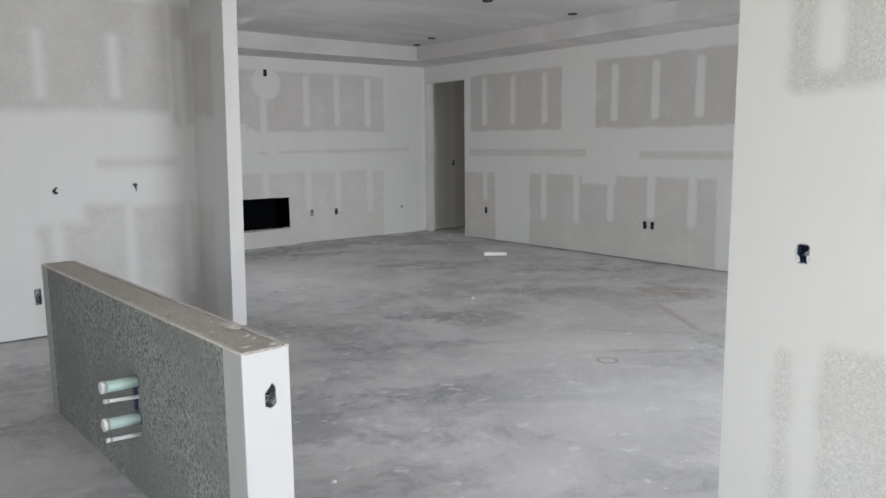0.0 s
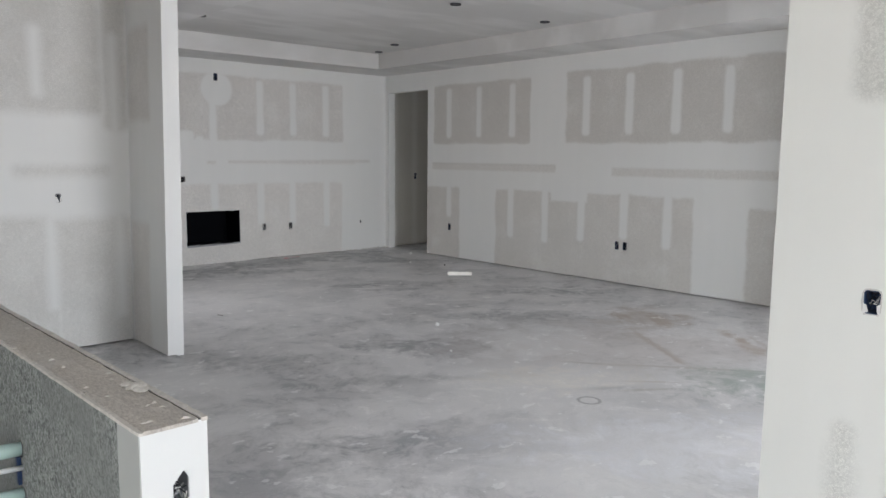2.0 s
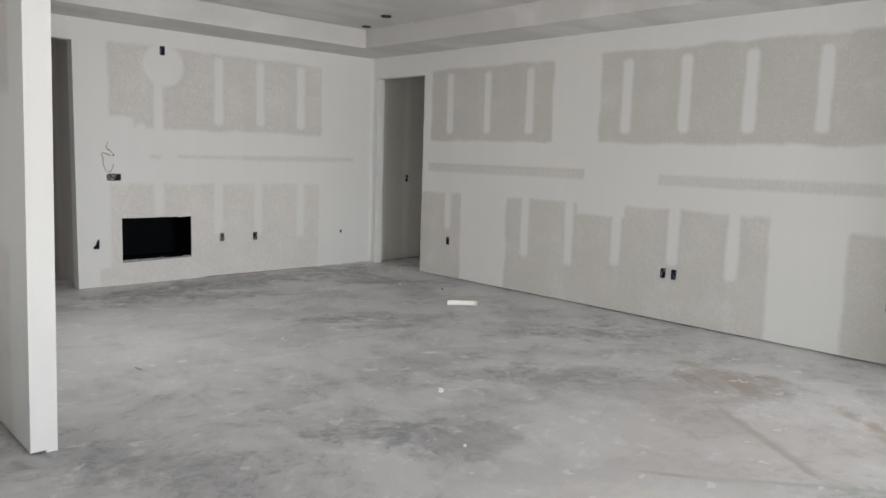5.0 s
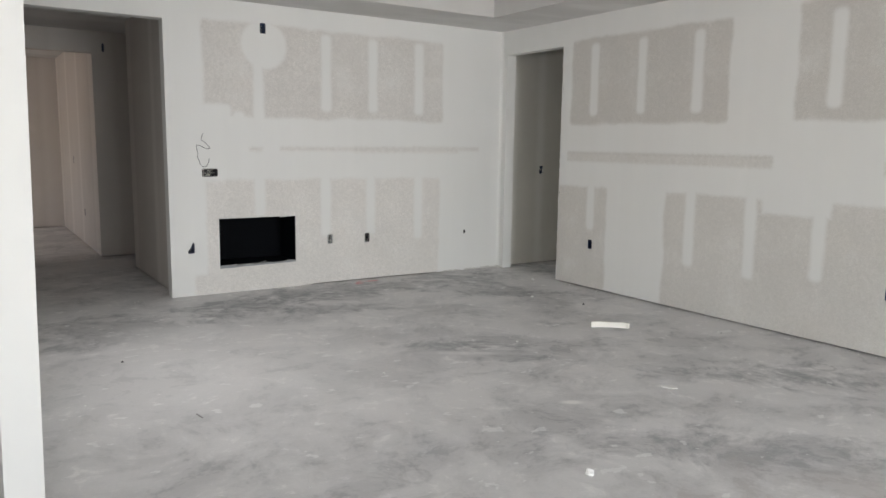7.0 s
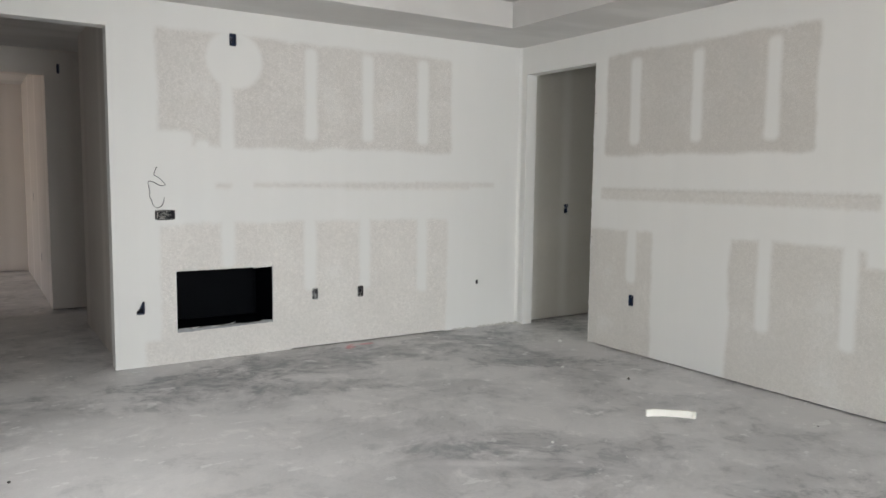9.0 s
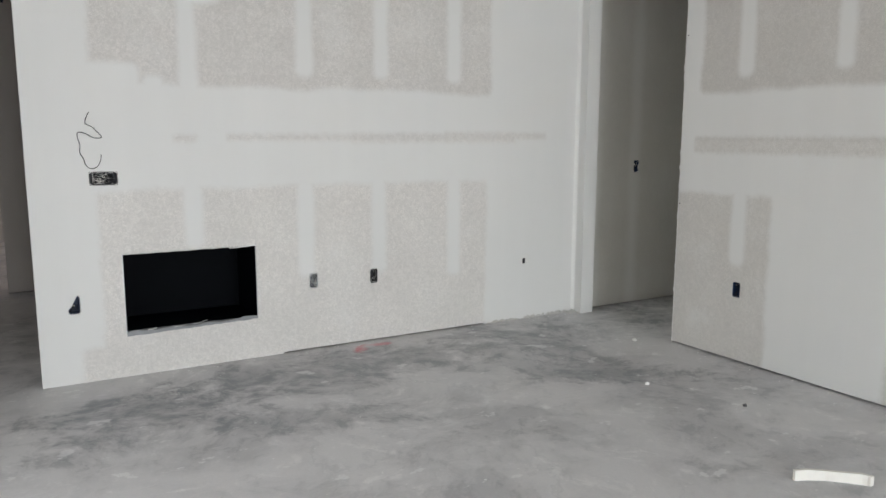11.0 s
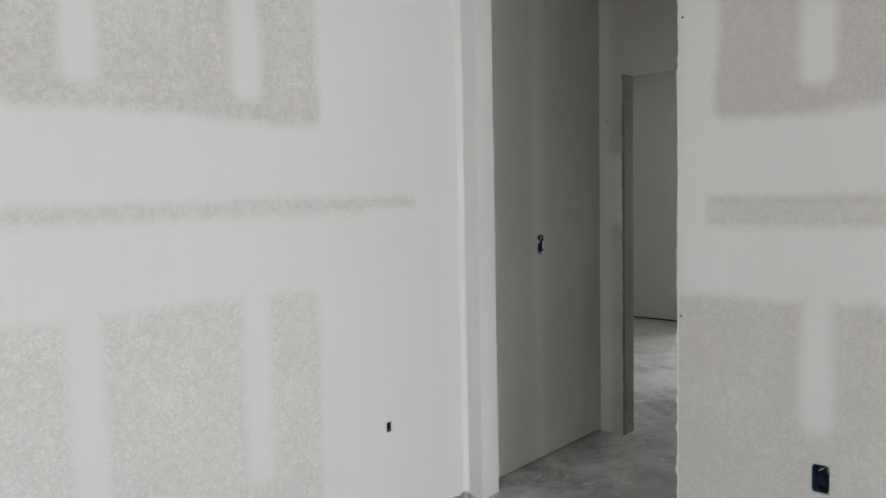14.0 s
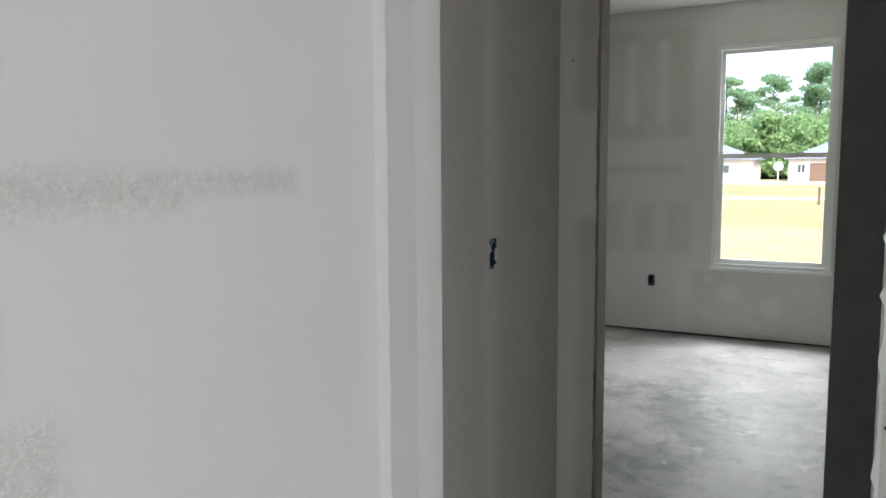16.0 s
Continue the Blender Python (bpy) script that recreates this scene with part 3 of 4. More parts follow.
col = k.mix(k.smooth(n2, 0.36, 0.66), (0.44, 0.405, 0.36), (0.64, 0.60, 0.54))
col = k.mix(k.smooth(n1, 0.5, 0.66, 0.0, 0.55), col, (0.62, 0.59, 0.54))
k.bump(n2, 0.004, 0.8)
m_cap = k.done(col, 0.92)
m_scraping = plain("dried_scraping", (0.58, 0.55, 0.50), 0.92, 0, 0.2, 60)
m_cap_edge = plain("torn_gypsum_board_edge", (0.64, 0.61, 0.56), 0.92, 0, 0.35, 60, 0.003)
half_wall = tagged(new("half_wall"), "waist-high stud partition with grey-green board, white end and raw top", kind="structure")
half_wall.matrix_world = HW
L = 2.46
part("core", box_bm((0.07, -0.166, 0.0), (L, 0.0, 0.842)), m_plain_wall, half_wall)
bm = box_bm((0.0, -0.166, 0.0), (0.07, -0.115, 0.842))
add_box(bm, (0.0, -0.073, 0.0), (0.07, 0.0, 0.842))
add_box(bm, (0.0, -0.115, 0.0), (0.07, -0.073, 0.640))
add_box(bm, (0.0, -0.115, 0.727), (0.07, -0.073, 0.842))
part("end_studs", bm, m_plain_wall, half_wall)
part("side_board", box_bm((0.13, 0.0, 0.005), (L - 0.12, 0.003, 0.838)), m_green, half_wall, "mottled grey-green moisture board")
part("end_strip", box_bm((0.0, 0.0, 0.0), (0.13, 0.0025, 0.842)), plain("compound_strip", (0.46, 0.475, 0.45), 0.9, 0, 0.05, 8), half_wall)
part("end_strip", box_bm((L - 0.12, 0.0, 0.0), (L, 0.0025, 0.842)), plain("compound_strip_far", (0.42, 0.43, 0.40), 0.9, 0, 0.05, 8), half_wall)
bm = box_bm((-0.003, -0.166, 0.0), (0.0, -0.115, 0.842))
add_box(bm, (-0.003, -0.073, 0.0), (0.0, 0.0, 0.842))
add_box(bm, (-0.003, -0.115, 0.0), (0.0, -0.073, 0.640))
add_box(bm, (-0.003, -0.115, 0.727), (0.0, -0.073, 0.842))
m_end = plain("white_end", (0.8, 0.81, 0.79), 0.85, 0, 0.03, 6)
part("end_board", bm, m_end, half_wall, "white compound on the end face")


def rough_strip(v0, v1, z, n_v, rag, amp, seed):
    """A strip of the top along the whole half wall, uneven, with ragged long edges and skirts down into the core."""
    rng = random.Random(seed)
    bm = bmesh.new()
    n_u = 150
    grid = []
    for i in range(n_u + 1):
        e0, e1 = rng.uniform(-1, 1) ** 3 * rag, rng.uniform(-1, 1) ** 3 * rag
        row = []
        for j in range(n_v + 1):
            v = v0 + e0 + (v1 + e1 - v0 - e0) * j / n_v
            u = -0.004 + i / n_u * (L + 0.004)
            row.append(bm.verts.new((u, v, z + amp * noise.noise(Vector((u * 9, v * 30, seed))) + amp * 0.5 * noise.noise(Vector((u * 40, v * 90, seed))))))
        grid.append([bm.verts.new((row[0].co.x, row[0].co.y, 0.838))] + row + [bm.verts.new((row[-1].co.x, row[-1].co.y, 0.838))])
    for i in range(n_u):
        for j in range(n_v + 2):
            bm.faces.new((grid[i][j], grid[i + 1][j], grid[i + 1][j + 1], grid[i][j + 1]))
    for i in (0, n_u):
        bm.faces.new(grid[i] if i == 0 else grid[i][::-1])
    bmesh.ops.recalc_face_normals(bm, faces=bm.faces[:])
    return bm


part("top_plate", rough_strip(-0.144, -0.009, 0.847, 8, 0.0012, 0.0035, 2), m_cap, half_wall, "raw grey-brown plate on top, rough with compound scrapings")
part("board_edge", rough_strip(-0.1675, -0.1515, 0.848, 2, 0.0018, 0.003, 3), m_cap_edge, half_wall, "pale ragged board edge beside a dark gap")
part("board_edge", rough_strip(-0.0085, 0.0035, 0.846, 2, 0.0016, 0.003, 4), m_cap_edge, half_wall, "pale ragged board edge")
# the gap is shallow, so its shade is put into a dark strip
part("gap_bottom", box_bm((0.0, -0.153, 0.8421), (L, -0.142, 0.8435)), plain("gap_shade", (0.03, 0.028, 0.025), 0.95), half_wall, "dark strip for the shade in the gap between plate and board")
rng = random.Random(31)
for spot in range(14):
    u, v = rng.random() ** 1.6 * 0.9 + 0.02, rng.uniform(-0.135, -0.02)
    way, long_, wide = rng.uniform(0.9, 1.9), rng.uniform(0.006, 0.022), rng.uniform(0.0010, 0.0020)
    bm = bmesh.new()
    rim = [bm.verts.new((u + math.cos(a) * long_ * math.cos(way) - math.sin(a) * wide * math.sin(way) + rng.uniform(-0.002, 0.002), v + math.cos(a) * long_ * math.sin(way) + math.sin(a) * wide * math.cos(way) + rng.uniform(-0.001, 0.001), 0.846)) for a in (j * math.pi / 4 for j in range(8))]
    peak = bm.verts.new((u, v, 0.8515))
    for j in range(8):
        bm.faces.new((rim[j], rim[(j + 1) % 8], peak))
    part("compound_scraping", bm, m_scraping, half_wall, "thin pale dried scraping")



# electrical boxes
def wires(bm, w, h, d, count, rng):
    for _ in range(count):
        x, z = rng.uniform(-w * 0.3, w * 0.3), rng.uniform(-h * 0.35, h * 0.35)
        pts = [(x, d * 0.9, z)]
        for s in range(1, 7):
            x = max(-w * 0.36, min(w * 0.36, x + rng.uniform(-0.5, 0.5) * w))
            z = max(-h * 0.42, min(h * 0.42, z + rng.uniform(-0.4, 0.4) * h))
            pts.append((x, d * (0.9 - s * 0.14), z))
        tube_bm(pts, 0.0016, 5, bm)
    return bm


def electric_box(place, turn, w=BOX_W, h=BOX_H, d=BOX_D, blue=True, seed=1, label="", group="wall outlet boxes", name="outlet_box", flaps=(), flap_mat=None, dark=False):
    rng = random.Random(seed)
    root = tagged(new(name), label or "open blue plastic electrical box with loose wires in drywall", "electrical box", group)
    root.matrix_world = pose(*place, 0, 0, turn)
    t = 0.003
    bm = bmesh.new()
    add_box(bm, (-w / 2, d - t, -h / 2), (w / 2, d, h / 2))
    for sx in (-1, 1):
        a, b = sorted((sx * w / 2, sx * (w / 2 - t)))
        add_box(bm, (a, 0.001, -h / 2), (b, d - t, h / 2))
        a, b = sorted((sx * h / 2, sx * (h / 2 - t)))
        add_box(bm, (-w / 2 + t, 0.001, a), (w / 2 - t, d - t, b))
    part("box", bm, M_BLUE if blue else M_WIRE_DARK if dark or w > 0.1 or w < 0.03 else M_STEEL, root)
    if w > 0.03:
        part("wire", wires(bmesh.new(), w, h, d, 12 if w > 0.1 else 1 if blue else 4, rng), M_WIRE, root, "pale wire jacket")
    part("wire", wires(bmesh.new(), w, h, d, 16 if w > 0.1 else 4, rng), M_WIRE_DARK, root, "dark wire")
    bm = bmesh.new()
    ring = 20
    out = []
    for i in range(ring):
        a = 2 * math.pi * i / ring
        c, s = math.cos(a), math.sin(a)
        m = max(abs(c), abs(s))
        x, z = c / m * w / 2, s / m * h / 2
        g = 0.002 + rng.random() * 0.004
        out.append((bm.verts.new((x, -0.0012, z)), bm.verts.new((x + c * g, -0.0012, z + s * g))))
    for i in range(ring):
        (a, b), (c, e) = out[i], out[(i + 1) % ring]
        bm.faces.new((a, b, e, c))
    part("cut_edge", bm, flap_mat or M_GYPSUM, root, "ragged cut in the board")
    for flap in flaps:
        bm = bmesh.new()
        face = [bm.verts.new((x, -0.0016, z)) for x, z in flap]
        back = [bm.verts.new((x, 0.004, z)) for x, z in flap]
        bm.faces.new(face)
        bm.faces.new(back[::-1])
        for j in range(len(flap)):
            bm.faces.new((face[j], back[j], back[(j + 1) % len(flap)], face[(j + 1) % len(flap)]))
        bmesh.ops.recalc_face_normals(bm, faces=bm.faces[:])
        part("board_flap", bm, flap_mat or m_plain_wall, root, "pale board left over part of the box")
    return root


for i, x in enumerate((5.613, 6.043)):
    electric_box((x, 10.0, (0.46, 0.452)[i]), 0, blue=False, seed=3 + i, dark=i == 1, label="open dark electrical box with crumpled wires low in grey board paper")
electric_box((4.398, 10.0, 1.156), 0, 0.145, 0.074, blue=False, seed=8, label="wide gang box crammed with black wires beside the fireplace", name="switch_box", group="wall switch boxes")
tri = electric_box((4.205, 10.0, 0.455), 0, 0.06, 0.10, blue=True, seed=9, label="triangular ragged outlet cut in pale drywall by the hall opening")
bm = bmesh.new()
bm.faces.new([bm.verts.new(c) for c in ((-0.034, -0.0025, -0.03), (-0.012, -0.0025, -0.004), (0.018, -0.0025, 0.054), (-0.034, -0.0025, 0.054))])
bm.faces.new([bm.verts.new(c) for c in ((-0.034, 0.001, -0.03), (-0.034, 0.001, 0.054), (0.018, 0.001, 0.054), (-0.012, 0.001, -0.004))])
part("board_flap", bm, m_plain_wall, tri, "pale board left over part of the box")
electric_box((7.305, 10.0, 0.452), 0, 0.026, 0.04, blue=False, seed=14, label="small dark hole for a low-voltage cable in pale drywall")
electric_box((4.935, 10.0, 2.515), 0, seed=12, label="high open box above the fireplace on a compound patch")
for i, (y, z) in enumerate(((8.455, 0.455), (5.52, 0.455), (5.41, 0.455), (3.615, 0.46))):
    electric_box((7.8, y, z), -90, seed=20 + i)
electric_box((2.49, 1.09, 1.125), -90, 0.04, 0.062, seed=30, flaps=(((0.0205, -0.032), (0.0205, -0.002), (0.012, -0.008), (0.014, -0.026)), ((-0.0205, -0.032), (-0.008, -0.026), (-0.013, -0.010), (-0.0205, -0.004))), label="open dark-blue switch box with a white wire end", name="switch_box", group="wall switch boxes")
electric_box((2.49, 0.69, 0.455), -90, seed=45, label="open blue outlet box low in mottled kitchen drywall")
electric_box((1.368, 6.42, 1.155), 0, 0.036, 0.055, seed=31, flaps=(((-0.019, 0.004), (-0.019, 0.029), (0.006, 0.029), (-0.004, 0.016)), ((0.019, -0.012), (0.004, -0.006), (0.010, 0.012), (0.019, 0.014)), ((-0.019, -0.029), (-0.019, -0.012), (-0.010, -0.024), (-0.004, -0.029))))
electric_box((1.978, 6.42, 1.157), 0, 0.036, 0.060, seed=32, flaps=(((-0.019, -0.031), (-0.019, 0.012), (-0.008, 0.008), (0.002, -0.016), (0.004, -0.031)), ((0.019, -0.031), (0.010, -0.022), (0.012, 0.002), (0.019, 0.006))))
electric_box((1.185, 6.42, 0.33), 0, 0.05, 0.13, blue=False, seed=36, label="tall grey metal electrical box in pale kitchen drywall")
electric_box((8.43, 9.99, 1.154), 0, seed=33, flaps=(((-0.028, 0.004), (-0.028, 0.030), (-0.010, 0.012)), ((0.028, -0.03), (0.018, -0.02), (0.02, 0.012), (0.028, 0.018)), ((0.028, -0.048), (0.006, -0.048), (0.02, -0.036), (0.028, -0.034))), label="open switch box with loose wires on a shaded hall wall", name="switch_box", group="wall switch boxes")
electric_box((3.99, 12.96, 2.55), 0, 0.028, 0.10, seed=41, label="narrow dark box high on a brownish hall wall")
electric_box((12.784, 10.463, 0.455), -90, seed=34)
electric_box((3.86, 16.72 - 1.6, 1.15), -90, seed=37, name="switch_box", group="wall switch boxes")
electric_box((3.86, 16.72 - 2.5, 0.45), -90, seed=38)

q = HW @ Vector((-0.003, -0.094, 0.683))
electric_box(tuple(q), 2.2, 0.042, 0.087, blue=False, seed=40, flap_mat=m_end,
             flaps=(((-0.022, 0.012), (-0.022, 0.044), (0.006, 0.044), (-0.006, 0.030)), ((0.022, 0.018), (0.016, 0.032), (0.008, 0.044), (0.022, 0.044)),
                    ((-0.022, -0.044), (-0.022, -0.030), (-0.010, -0.034), (-0.004, -0.040), (0.010, -0.036), (0.022, -0.026), (0.022, -0.044))), label="ragged outlet hole with crumpled white wires in half wall end")


# raised lip and lumps along the half wall's top
def lumps(name, spots, material, label, category, seed, flat=0.55):
    rng = random.Random(seed)
    for x, y, z, size in spots:
        bm = bmesh.new()
        bmesh.ops.create_icosphere(bm, subdivisions=2, radius=size)
        for v in bm.verts:
            v.co *= 0.7 + 0.6 * rng.random()
            v.co.z = max(v.co.z * flat, -size * 0.2)
        for f in bm.faces:
            f.smooth = False
        ob = tagged(mesh_ob(name, bm, material), label, category, name + "s")
        ob.matrix_world = pose(x, y, z + size * 0.2, 0, 0, rng.uniform(0, 360))


for u, v, sz in ((0.34, -0.135, 0.024), (0.30, -0.125, 0.02), (0.37, -0.12, 0.017), (0.335, -0.11, 0.013), (0.62, -0.155, 0.008), (0.75, -0.158, 0.007), (0.05, -0.03, 0.006), (1.02, -0.004, 0.012), (0.10, -0.158, 0.010), (0.38, -0.002, 0.010), (1.30, -0.12, 0.009)):
    q = HW @ Vector((u, v, 0.848))
    lumps("compound_lump", [(*q, sz)], m_cap_edge, "dried pale compound lump on the raw half wall top", "debris", int(u * 100), 0.3)


# plumbing stubs in the half wall
def lathe(profile, sides=20, bm=None, axis_at=(0, 0, 0)):
    """profile: (x, radius) along local x."""
    bm = bm or bmesh.new()
    rings = [[bm.verts.new((axis_at[0] + x, axis_at[1] + r * math.cos(a), axis_at[2] + r * math.sin(a))) for a in (2 * math.pi * j / sides for j in range(sides))] for x, r in profile]
    for a, b in zip(rings, rings[1:]):
        for j in range(sides):
            f = bm.faces.new((a[j], a[(j + 1) % sides], b[(j + 1) % sides], b[j]))
            f.smooth = True
    bm.faces.new(rings[0][::-1])
    bm.faces.new(rings[-1])
    return bm


M_CAPS = plain("white_plastic", (0.82, 0.83, 0.81), 0.35, 0, 0.03)
for i, z in enumerate((0.515, 0.355)):
    root = tagged(new("drain_stub"), "pale green drain pipe stub with white cap in half wall", "pipe", "pipe stubs in the half wall")
    root.matrix_world = HW @ pose(0.99, 0.003, z, 0, -2, 90)
    part("pipe", lathe([(0.0, 0.024), (0.125, 0.024)]), M_PVC, root)
    part("cap", lathe([(0.126, 0.0258), (0.146, 0.0258), (0.148, 0.022)]), M_CAPS, root, "white pipe cap")
    # no hole is cut: a dark disc carries the shade round the pipe
    part("cut_ring", lathe([(-0.001, 0.03), (0.0015, 0.029)]), M_WIRE_DARK, root, "dark disc for the shaded gap round the pipe")
for i, z in enumerate((0.455, 0.29)):
    root = tagged(new("water_stub"), "thin pale supply pipe stub with crimped end in the half wall", "pipe", "pipe stubs in the half wall")
    root.matrix_world = HW @ pose(0.97, 0.003, z, 0, -6, 96)
    part("pipe", lathe([(0.0, 0.0085), (0.13, 0.0085)], 12), M_CAPS, root)
    part("crimp", lathe([(0.13, 0.0105), (0.148, 0.0105), (0.15, 0.008)], 12), M_CAPS, root)
root = tagged(new("pipe_clip"), "dark blue plastic strap between the pipe stubs on the half wall", "pipe clip")
root.matrix_world = HW @ pose(1.0, 0.004, 0.39)
part("strap", box_bm((-0.012, 0, 0.0), (0.012, 0.012, 0.095), 0.002), M_BLUE, root)


# firebox
root = tagged(new("fireplace_insert"), "empty black metal firebox set low in pale drywall", "fireplace")
root.matrix_world = pose(4.853, 10.0, 0.258)
w, h, d, t = 0.766 / 2, 0.462, 0.42, 0.004
bm = bmesh.new()
add_box(bm, (-w + t, d - t, t), (w - t, d, h - t))
part("back_panel", bm, M_BLACK, root)
part("side_panel", box_bm((-w + 0.001, 0.006, t), (-w + t, d, h - t)), M_BLACK, root)
part("side_panel", box_bm((w - t, 0.006, t), (w - 0.001, d, h - t)), M_BLACK, root)
part("top_panel", box_bm((-w + 0.001, 0.006, h - t), (w - 0.001, d, h - 0.001)), M_BLACK, root)
part("floor_panel", box_bm((-w + 0.001, 0.03, 0.001), (w - 0.001, d, t)), M_BLACK, root)
part("side_flange", box_bm((w - 0.001, -0.004, -0.006), (w + 0.003, 0.03, h + 0.014), 0.001), M_STEEL, root, "thin metal edge, dulled")
part("side_flange", box_bm((-w - 0.003, -0.002, -0.004), (-w + 0.001, 0.03, h + 0.004), 0.001), M_STEEL, root, "thin metal edge, dulled")
rng = random.Random(12)
bm = bmesh.new()
n = 26
low = [bm.verts.new((-w + i / n * 2 * w, -0.002, -0.019 + 0.016 * i / n + rng.uniform(-0.003, 0.002))) for i in range(n + 1)]
up = [bm.verts.new((-w + i / n * 2 * w, -0.005, 0.006 + (0.012 if i > n - 4 else 0.0) + 0.004 * math.sin(i * 0.9) + rng.uniform(-0.002, 0.004))) for i in range(n + 1)]
inn = [bm.verts.new((-w + i / n * 2 * w, 0.03, 0.006 + rng.uniform(-0.001, 0.004))) for i in range(n + 1)]
for i in range(n):
    bm.faces.new((low[i], low[i + 1], up[i + 1], up[i]))
    bm.faces.new((up[i], up[i + 1], inn[i + 1], inn[i]))
part("lower_lip", bm, plain("dull_sheet_metal", (0.30, 0.31, 0.32), 0.5, 0.4, 0.25, 20), root, "crumpled grey lower lip")
bm = bmesh.new()
pts = [(-w + i / 30 * 2 * w, -0.003, h + rng.uniform(-0.0012, 0.0012)) for i in range(31)]
part("torn_edge", tube_bm(pts, 0.0025, 5), M_GYPSUM, root, "torn paper edge")
for u0, u1, z0, z1, thick_ in ((0.22, 0.385, h - 0.006, h + 0.001, 0.004), (-0.02, 0.07, 0.010, 0.026, 0.003), (-0.27, -0.22, 0.008, 0.014, 0.006), (-0.12, -0.05, 0.006, 0.012, 0.003)):
    pts = [(u0 + (u1 - u0) * q / 6, -0.006, z0 + (z1 - z0) * (q / 6) ** 1.5 + rng.uniform(-0.0015, 0.0015)) for q in range(7)]
    part("paper_shred", tube_bm(pts, thick_ * 0.6, 5), M_CRUMB, root, "torn white paper shred")

# thin cable on the wall over the gang box
pts = [(4.346, 1.518), (4.335, 1.504), (4.323, 1.459), (4.358, 1.439), (4.38, 1.413), (4.401, 1.386), (4.386, 1.379), (4.357, 1.382), (4.321, 1.403), (4.29, 1.411), (4.28, 1.402), (4.282, 1.376), (4.29, 1.339), (4.287, 1.3), (4.304, 1.267), (4.313, 1.232), (4.339, 1.212), (4.371, 1.224), (4.39, 1.259), (4.393, 1.296)]
fine_pts = []
for i in range(len(pts) - 1):
    p0, p1, p2, p3 = (Vector(pts[max(0, min(len(pts) - 1, j))]) for j in (i - 1, i, i + 1, i + 2))
    for s_ in range(4):
        t_ = s_ / 4
        c = 0.5 * ((2 * p1) + (p2 - p0) * t_ + (2 * p0 - 5 * p1 + 4 * p2 - p3) * t_ * t_ + (3 * p1 - p0 - 3 * p2 + p3) * t_ ** 3)
        fine_pts.append((c.x, 9.992 - 0.006 * math.sin(i * 1.7 + t_), c.y))
root = tagged(new("loose_wire"), "thin dark wire looping loose against pale drywall", "wire")
root.matrix_world = pose(4.35, 9.996, 1.35)
inv = root.matrix_world.inverted()
part("strand", tube_bm([inv @ Vector(q) for q in fine_pts], 0.0022, 6), M_WIRE_DARK, root)


# window of the bedroom
def sash(bm, y0, y1, z0, z1, x0, x1, b):
    add_box(bm, (x0, y0, z0), (x1, y1, z0 + b))
    add_box(bm, (x0, y0, z1 - b), (x1, y1, z1))
    add_box(bm, (x0, y0, z0 + b), (x1, y0 + b, z1 - b))
    add_box(bm, (x0, y1 - b, z0 + b), (x1, y1, z1 - b))
    return bm


glass = Nodes("window_glass")
glass.b.inputs["Transmission Weight"].default_value = 1.0
glass.b.inputs["IOR"].default_value = 1.02
m_glass = glass.done((0.97, 0.99, 0.98), 0.0)
win = tagged(new("window_1"), "white vinyl single-hung window with two clear panes", kind="structure")
win.matrix_world = pose(12.784, 9.086, 0.60)
W_, H_ = 0.888, 1.805
part("window_frame", sash(bmesh.new(), 0.001, W_ - 0.001, 0.001, H_ - 0.001, 0.0, 0.11, 0.03), M_WHITE, win)
part("upper_sash", sash(bmesh.new(), 0.031, W_ - 0.031, 0.90, H_ - 0.031, 0.065, 0.095, 0.028), M_WHITE, win)
part("lower_sash", sash(bmesh.new(), 0.031, W_ - 0.031, 0.031, 0.935, 0.03, 0.062, 0.035), M_WHITE, win)
part("window_sill", box_bm((-0.02, -0.012, -0.022), (0.06, W_ + 0.012, 0.0), 0.003), M_WHITE, win)
for z0, z1, x in ((0.928, H_ - 0.06, 0.078), (0.066, 0.90, 0.044)):
    pane = part("pane", box_bm((x, 0.06, z0), (x + 0.004, W_ - 0.06, z1)), m_glass, win, "clear glass pane")
    pane.visible_shadow = False
for y in (0.25, W_ - 0.25):
    part("sash_lock", box_bm((0.022, y - 0.025, 0.935), (0.05, y + 0.025, 0.945), 0.002), M_WHITE, win)

# strip added in the floor gap, to block daylight and keep it dark
tagged(mesh_ob("gap_strip", box_bm((12.82, 6.5, 0.0), (12.935, 13.5, 0.0215)), plain("gap_dark", (0.10, 0.09, 0.07), 0.9)), "dark strip added under the wall board to keep the gap dark", kind="structure")

# pine framing seen in the rough opening to the bedroom
root = tagged(new("door_2"), "rough framed door opening with raw board edges", kind="structure")
bm = bmesh.new()
rng = random.Random(3)
pts = [(9.040, 9.838 + rng.uniform(-0.0015, 0.0015), i / 40 * 2.08) for i in range(41)]
part("board_edge", tube_bm(pts, 0.005, 5), M_STUD, root, "brown torn paper edge of the board")
part("jamb_stud", box_bm((9.050, 9.8335, 0.0), (9.154, 9.8395, 2.082)), M_STUD, root, "bare pine stud")


